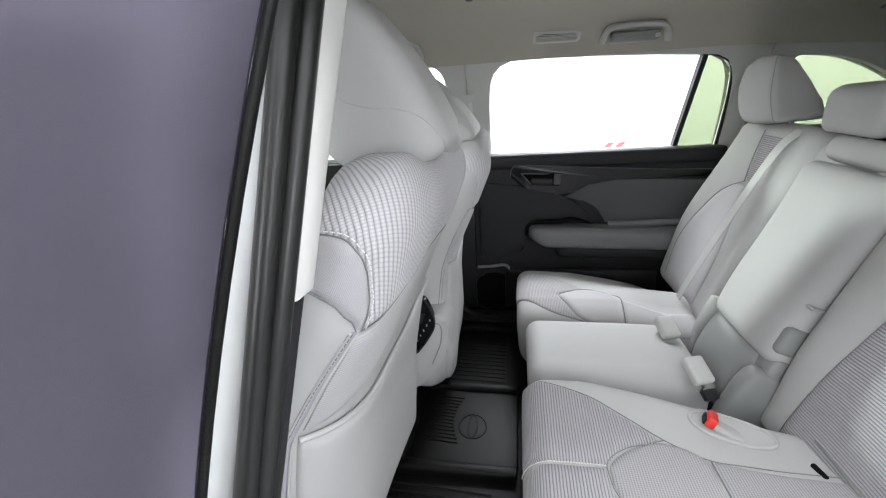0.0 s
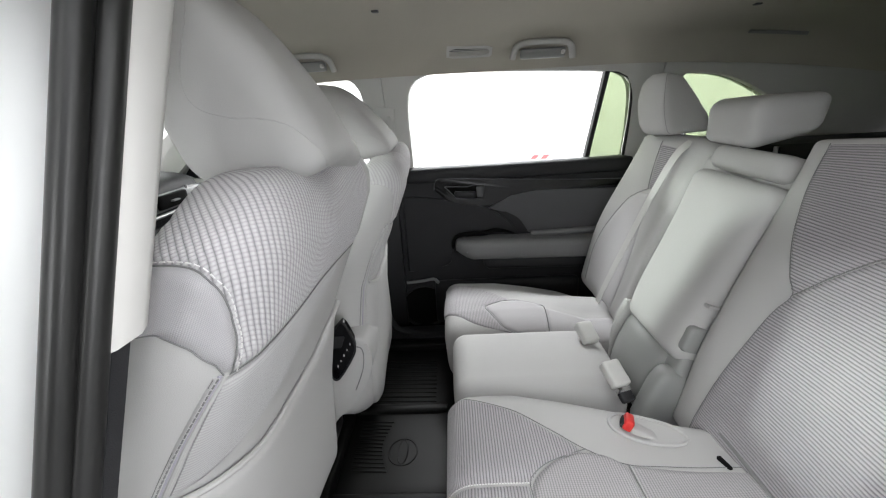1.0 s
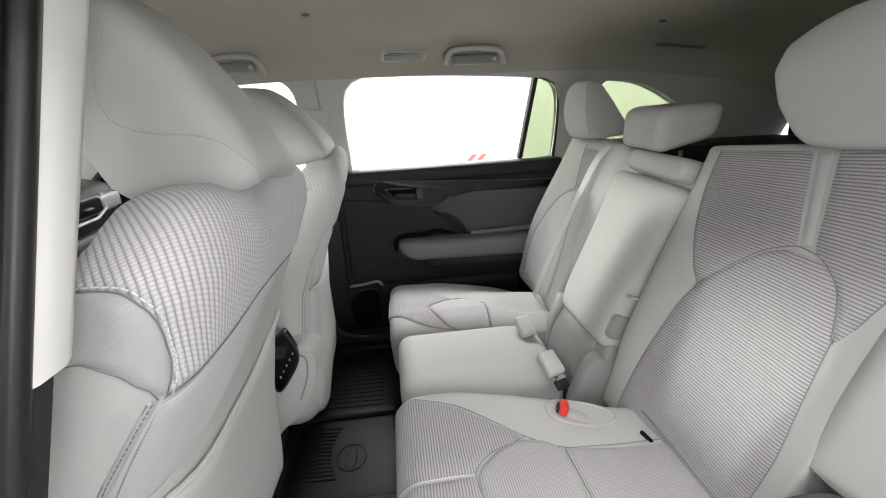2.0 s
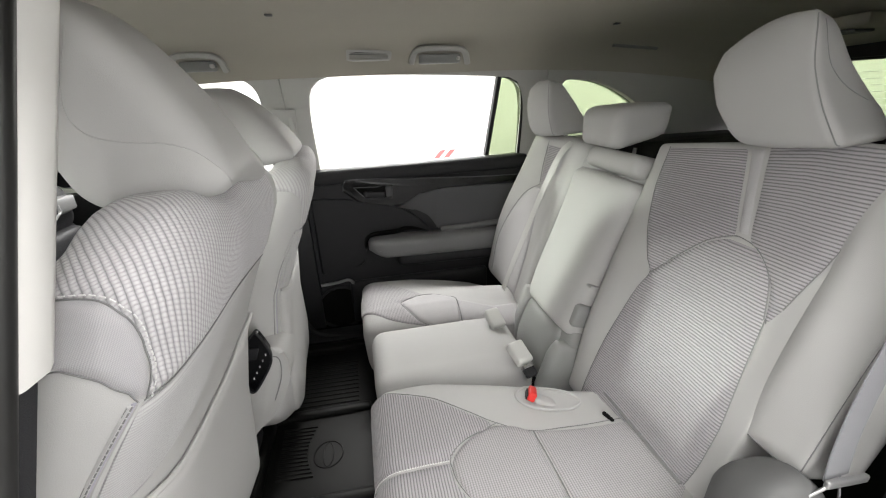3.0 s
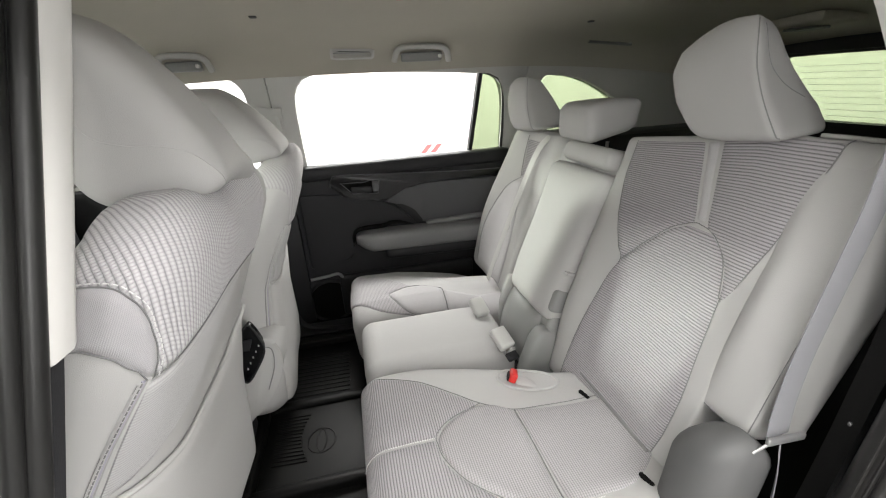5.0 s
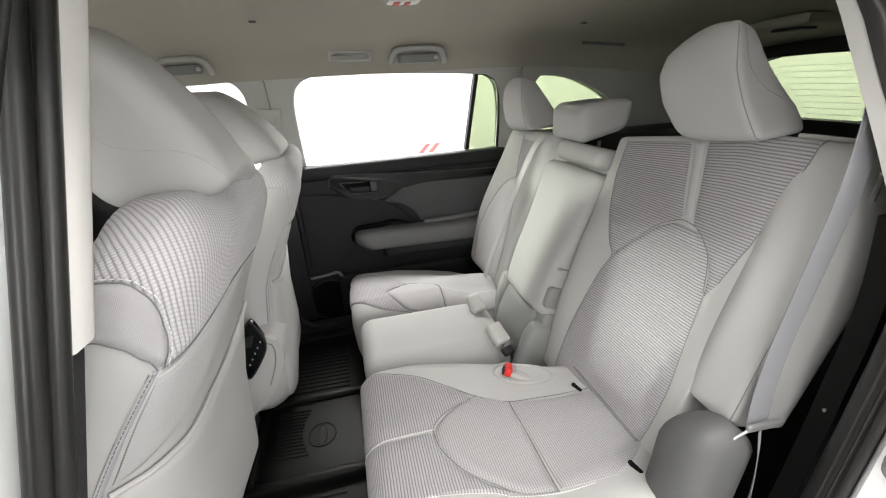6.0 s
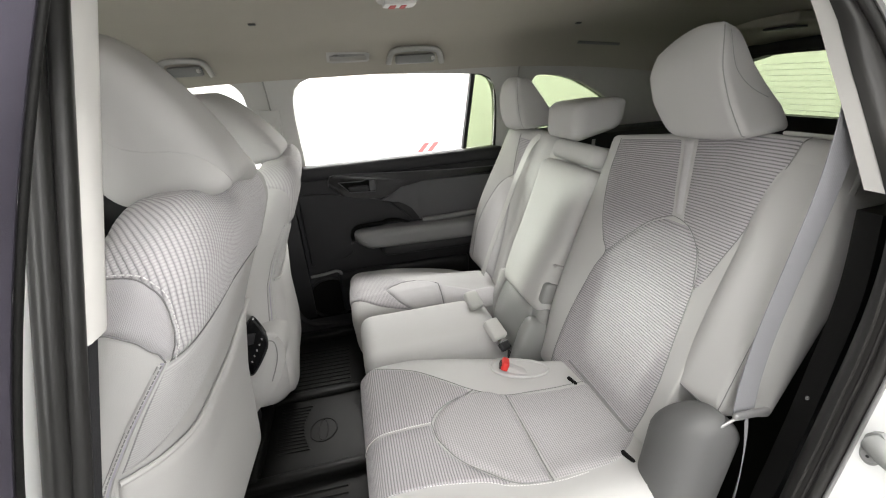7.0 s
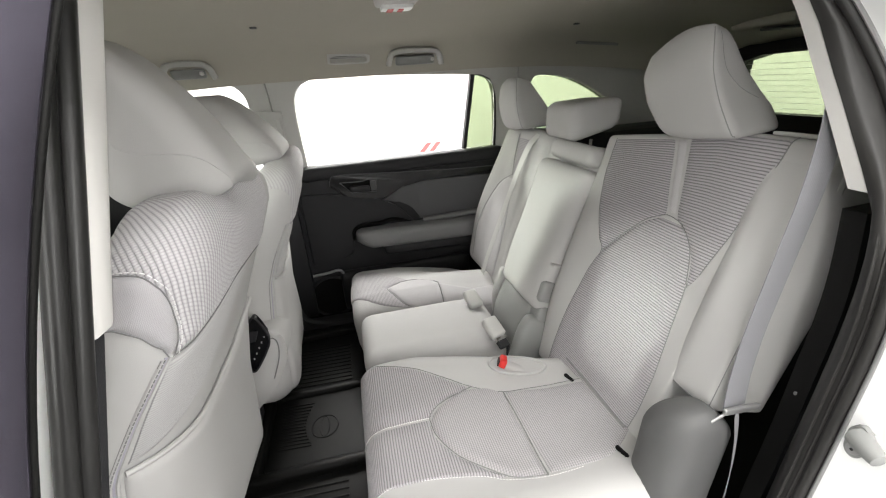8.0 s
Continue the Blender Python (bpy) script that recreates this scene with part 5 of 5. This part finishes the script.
lens_ob = part("lens", pad((0.074, 0.05, 0.012), 0.004, lambda p: Vector((0.25 + p.x * 0.85, -0.104 + p.y, 1.632 + p.z)), (6, 5, 3)), DIFFUSER, dome)
# Two thin red bars across the lens.
part("red_mark", box(0.230, 0.242, -0.120, -0.086, 1.6245, 1.6258, 0), LOGO_RED, lens_ob)
part("red_mark", box(0.252, 0.262, -0.120, -0.086, 1.6245, 1.6258, 0), LOGO_RED, lens_ob)
for x, y in ((-0.084, 0.257), (0.93, 0.385)):
    ob = thing("roof_clip", "small dark round clip in the roof cloth", "clip", (x, y, roof_z(y, x)), "roof clips")
    part("clip_head", pad((0.018, 0.018, 0.006), 0.003, lambda p: Vector((x, y, roof_z(y, x) - 0.001)) + p, (6, 6, 2)), PLASTIC_MID, ob)
slit = thing("roof_slot", "narrow grey belt slot in the roof lining", "roof slot", (1.12, 0.55, 1.58))
part("slot_rim", tube([(1.03, 0.553, roof_z(0.553, 1.03) - 0.002), (1.21, 0.553, roof_z(0.553, 1.21) - 0.002)], 0.006, 8), VINYL_DIM, slit)
rear_lamp = thing("cargo_lamp", "grey roof console over the luggage space", "ceiling lamp", (1.50, 0.14, 1.60))
part("console_body", pad((0.16, 0.30, 0.03), 0.012, lambda p: Vector((1.50 + p.x + 0.3 * p.y, 0.14 + p.y, headliner_z(1.5) - 0.004 + p.z)), (8, 10, 4)), HEADLINER, rear_lamp)
part("lens", pad((0.07, 0.09, 0.01), 0.004, lambda p: Vector((1.49 + p.x, 0.12 + p.y, headliner_z(1.5) - 0.025 + p.z)), (5, 5, 3)), PLASTIC_MID, rear_lamp)
for i in range(9):
    zz = 1.29 + 0.021 * i
    part("heating_line", tube([rear(-0.49, zz, 0.026), rear(0.49, zz, 0.026)], 0.0005, 5), VINYL_DIM, body)
part("glass_header", strip([rear(-0.6, 1.50, -0.02), rear(0, 1.505, -0.02), rear(0.6, 1.50, -0.02)], (0, 0, 0.03), (0.02, 0, 0)), BLACK, body)

# belt guide on the far front pillar
guide = thing("belt_guide", "grey belt height adjuster on the pillar", "belt guide", (-0.16, 0.66, 1.38))
gy = lambda a, b, d: (a, side_y(b) - 0.004 - d, b)
plate_ob = part("guide_plate", slab([(-0.205, 1.31), (-0.125, 1.305), (-0.112, 1.415), (-0.20, 1.425)], 0.012, gy), TRIM_GREY, guide)
part("guide_slide", slab([(-0.175, 1.335), (-0.145, 1.333), (-0.142, 1.36), (-0.172, 1.362)], 0.024, gy), TRIM_LIGHT, plate_ob)
fbelt = thing("seat_belt", "pale grey seat belt beside the front seat", "seat belt", (-0.13, 0.63, 1.3), "seat belts")
part("webbing", ribbon([(-0.135, 0.682, 1.39), (-0.13, 0.675, 1.34), (-0.135, 0.672, 1.28), (-0.15, 0.68, 1.10)], (0.012, 0.0, 0.002)), BUCKLE_GREY, fbelt)

# ---- cabin front ----
dash = thing("dashboard", "black dashboard with grey band and air vents", "dashboard", (-1.0, 0, 0.5))
part("dash_top", pad((0.34, 1.36, 0.16), 0.05, lambda p: Vector((-1.05 + p.x, p.y, 1.17 + p.z - 0.12 * p.x)), (8, 14, 6)), BLACK, dash)
part("dash_body", box(-1.15, -0.90, -0.68, 0.68, 0.49, 1.09, 0.02), BLACK, dash)
part("dash_band", pad((0.05, 1.30, 0.055), 0.014, lambda p: Vector((-0.885 + p.x, p.y, 1.165 + p.z)), (4, 16, 5)), ARM_GREY, dash, "grey dashboard band")
part("band_strip", tube([(-0.858, -0.64, 1.128), (-0.858, 0.50, 1.130), (-0.862, 0.555, 1.150), (-0.87, 0.56, 1.20)], 0.006, 8), SILVER, dash)
part("air_vent", pad((0.02, 0.15, 0.045), 0.008, lambda p: Vector((-0.858 + p.x, 0.455 + p.y, 1.170 + p.z)), (4, 8, 4)), BLACK_SOFT, dash)
part("vent_tab", pad((0.02, 0.035, 0.006), 0.002, lambda p: Vector((-0.846 + p.x, 0.45 + p.y, 1.170 + p.z)), (2, 4, 2)), SILVER, dash)
part("glove_box", pad((0.06, 0.62, 0.20), 0.03, lambda p: Vector((-0.885 + p.x, 0.34 + p.y, 0.99 + p.z)), (4, 12, 6)), BLACK, dash)
part("pillar_lining", slab([(-1.12, 1.20), (-1.02, 1.20), (-0.55, 1.56), (-0.66, 1.60)], 0.03, lambda a, b, d: (a, 0.635 + 0.10 * (1.56 - b) / 0.36 + d, b)), TRIM_LIGHT, body, "pale front pillar lining")
part("mirror_sail", slab([(-1.02, 1.19), (-0.86, 1.19), (-0.86, 1.33), (-0.88, 1.32)], 0.03, lambda a, b, d: (a, side_y(b) + 0.004 + d, b)), BLACK, body)
mirror = thing("door_mirror", "dark outer door mirror", "mirror", (-0.93, 0.98, 1.25))
part("mirror_shell", pad((0.10, 0.20, 0.13), 0.035, lambda p: Vector((-0.98 + p.x, 1.00 + p.y, 1.26 + p.z)), (6, 8, 6)), BLACK, mirror)
part("mirror_foot", pad((0.06, 0.14, 0.04), 0.014, lambda p: Vector((-0.98 + p.x, 0.88 + p.y, 1.21 + p.z)), (4, 5, 4)), BLACK, mirror)

console = thing("centre_console", "grey centre console with black socket panel", "console", (-0.35, 0.08, 0.487))
prof = [(-0.75, 0.50)] + [(p.x, p.y) for p in smooth_line([(-0.33, 0.52, 0), (-0.262, 0.612, 0), (-0.225, 0.645, 0), (-0.185, 0.700, 0), (-0.158, 0.755, 0), (-0.147, 0.80, 0), (-0.150, 0.840, 0), (-0.17, 0.866, 0), (-0.22, 0.875, 0)], 5)] + [(-0.75, 0.88)]
part("console_body", slab(prof, 0.12, lambda a, b, d: (a, 0.025 + d, b), 0.012, 3), VINYL, console, "pale grey console side")
part("console_seam", tube(smooth_line([(-0.24, 0.021, 0.852), (-0.19, 0.021, 0.848), (-0.168, 0.022, 0.835), (-0.172, 0.022, 0.78), (-0.20, 0.022, 0.71)], 6), 0.0014, 6), GROOVE, console)
sock = [(p.x, p.y) for p in smooth_line([(-0.205, 0.925, 0), (-0.188, 0.885, 0), (-0.182, 0.850, 0), (-0.196, 0.815, 0), (-0.238, 0.755, 0), (-0.255, 0.765, 0), (-0.262, 0.80, 0), (-0.248, 0.88, 0), (-0.222, 0.915, 0)], 4, True)]
panel_ob = part("socket_panel", slab(sock, 0.02, lambda a, b, d: (a, 0.012 + d, b), 0.004), GLOSS_BLACK, console, "glossy black socket panel")
part("panel_lip", tube([(a, 0.011, b) for a, b in sock + sock[:1]], 0.0026, 6), BLACK, console)
part("socket_key", pad((0.03, 0.006, 0.034), 0.003, lambda p: Vector((-0.226 + p.x + 0.4 * p.z, 0.011 + p.y, 0.868 + p.z)), (4, 3, 4)), BLACK, panel_ob)
for i in range(5):
    a, b = -0.194 - 0.010 * i, 0.862 - 0.0165 * i
    part("socket_mark", box(a - 0.0016, a + 0.0016, 0.0100, 0.0108, b - 0.0028, b + 0.0028, 0), VINYL, panel_ob)

# ---- floor mats ----
mat = thing("floor_mat", "black ribbed rubber floor mat with raised rim", "floor mat", (-0.1, 0.0, 0.487))
part("mat_tray", box(-0.34, 0.14, -0.62, 0.56, 0.486, 0.498, 0.004), RUBBER, mat)
part("tunnel_tray", pad((0.30, 0.31, 0.05), 0.014, lambda p: Vector((-0.105 + p.x, 0.005 + p.y, 0.494 + p.z * 0.7)), (8, 8, 4)), RUBBER, mat)
for y0, y1 in ((-0.158, -0.145), (0.162, 0.176), (0.525, 0.55)):
    part("mat_rim", pad((0.34, y1 - y0 + 0.02, 0.05), 0.010, lambda p: Vector((-0.13 + p.x, (y0 + y1) / 2 + p.y, 0.500 + p.z)), (6, 4, 4)), RUBBER, mat)
part("mat_rim", pad((0.03, 0.34, 0.07), 0.012, lambda p: Vector((-0.268 + p.x, 0.02 + p.y, 0.505 + p.z)), (4, 8, 4)), RUBBER, mat)
for i in range(14):
    y = 0.118 - 0.0137 * i
    x1 = -0.125 - 0.022 * math.sin(math.pi * i / 13)
    part("rib", tube([(-0.222, y, 0.5125), (x1, y - 0.006, 0.5125)], 0.0028, 6), RUBBER, mat)
part("emblem_ring", tube([(-0.088 + 0.040 * math.cos(a), 0.0 + 0.046 * math.sin(a), 0.5115) for a in [2 * math.pi * k / 28 for k in range(29)]], 0.0026, 6), RUBBER, mat)
part("emblem_ring", tube([(-0.088 + 0.014 * math.cos(a), 0.0 + 0.042 * math.sin(a), 0.5115) for a in [2 * math.pi * k / 20 for k in range(21)]], 0.002, 6), RUBBER, mat)
for i in range(16):
    y = -0.195 - 0.022 * i
    part("rib", tube([(-0.29, y, 0.499), (-0.02, y - 0.01, 0.499)], 0.0034, 6), RUBBER, mat)
for i in range(12):
    y = 0.205 + 0.022 * i
    part("rib", tube([(-0.25, y, 0.499), (0.0, y - 0.01, 0.499)], 0.003, 6), RUBBER, mat)
seat_rail = thing("seat_rail", "black plastic seat rail cover on the floor", "seat rail", (-0.29, 0.02, 0.49))
part("rail_cover", pad((0.05, 0.16, 0.12), 0.022, lambda p: Vector((-0.300 + p.x, 0.03 + p.y, 0.545 + p.z)), (5, 8, 6)), BLACK, seat_rail)

# ---- striker on the jamb ----
striker = thing("bump_stop", "grey rubber door bump stop on the white jamb", "door stop", (0.69, -0.79, 1.03))
tm = Matrix.Rotation(radians(2), 3, "X") @ Matrix.Diagonal(Vector((0.72, 0.72, 0.72)))
so = Vector((0.690, -0.790, 1.035))
plate = [(p.x, p.y) for p in smooth_line([(-0.013, -0.026, 0), (0.0, -0.036, 0), (0.013, -0.026, 0), (0.016, 0.0, 0), (0.015, 0.020, 0), (0.0, 0.034, 0), (-0.015, 0.020, 0), (-0.016, 0, 0)], 4, True)]
part("stop_base", slab(plate, -0.014, lambda a, b, d: so + tm @ Vector((0.002 + d, a, b)), 0.004, 3), VINYL_DIM, striker)
part("stop_cone", tube([so + tm @ Vector(q) for q in ((-0.010, 0.0, 0.010), (-0.018, -0.012, 0.010), (-0.024, -0.030, 0.008), (-0.027, -0.042, 0.006), (-0.0275, -0.044, 0.006))], lambda f: 0.0145 - 0.006 * f if f < 0.9 else 0.005, 18), VINYL_DIM, striker, "cone-shaped grey rubber buffer")
screw_ob = part("screw", tube([so + tm @ Vector((-0.010, 0, -0.018)), so + tm @ Vector((-0.0155, 0, -0.018))], 0.0075, 14), SILVER, striker)
part("screw_hole", tube([so + tm @ Vector((-0.014, 0, -0.018)), so + tm @ Vector((-0.0162, 0, -0.018))], 0.002, 8), BLACK, screw_ob)
part("clip", pad((0.004, 0.004, 0.006), 0.0015, lambda p: Vector((0.712, -0.692, 1.02)) + p, (3, 3, 3)), PLASTIC_MID, body)

# ---- marks on the far booth wall ----
sign = thing("wall_sign", "two slanted red bars painted on the white wall", "sign", (1.1, 4.39, 0.64))
for dx in (0.0, 0.13):
    part("red_bar", slab([(0.985 + dx, 0.57), (1.06 + dx, 0.57), (1.20 + dx, 0.72), (1.125 + dx, 0.72)], 0.006, lambda a, b, d: (a, 4.392 + d, b)), LOGO_RED, sign)
part("grey_bar", slab([(0.62, 0.585), (0.78, 0.585), (0.78, 0.60), (0.62, 0.60)], 0.006, lambda a, b, d: (a, 4.392 + d, b)), VINYL_DIM, sign)
# White frames for the assumed lamps, all out of view.
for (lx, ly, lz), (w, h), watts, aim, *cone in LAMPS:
    ob = thing("assumed_lamp", "white flat panel of an assumed booth lamp, out of view", "lamp panel", (lx, ly, lz), "booth lamps")
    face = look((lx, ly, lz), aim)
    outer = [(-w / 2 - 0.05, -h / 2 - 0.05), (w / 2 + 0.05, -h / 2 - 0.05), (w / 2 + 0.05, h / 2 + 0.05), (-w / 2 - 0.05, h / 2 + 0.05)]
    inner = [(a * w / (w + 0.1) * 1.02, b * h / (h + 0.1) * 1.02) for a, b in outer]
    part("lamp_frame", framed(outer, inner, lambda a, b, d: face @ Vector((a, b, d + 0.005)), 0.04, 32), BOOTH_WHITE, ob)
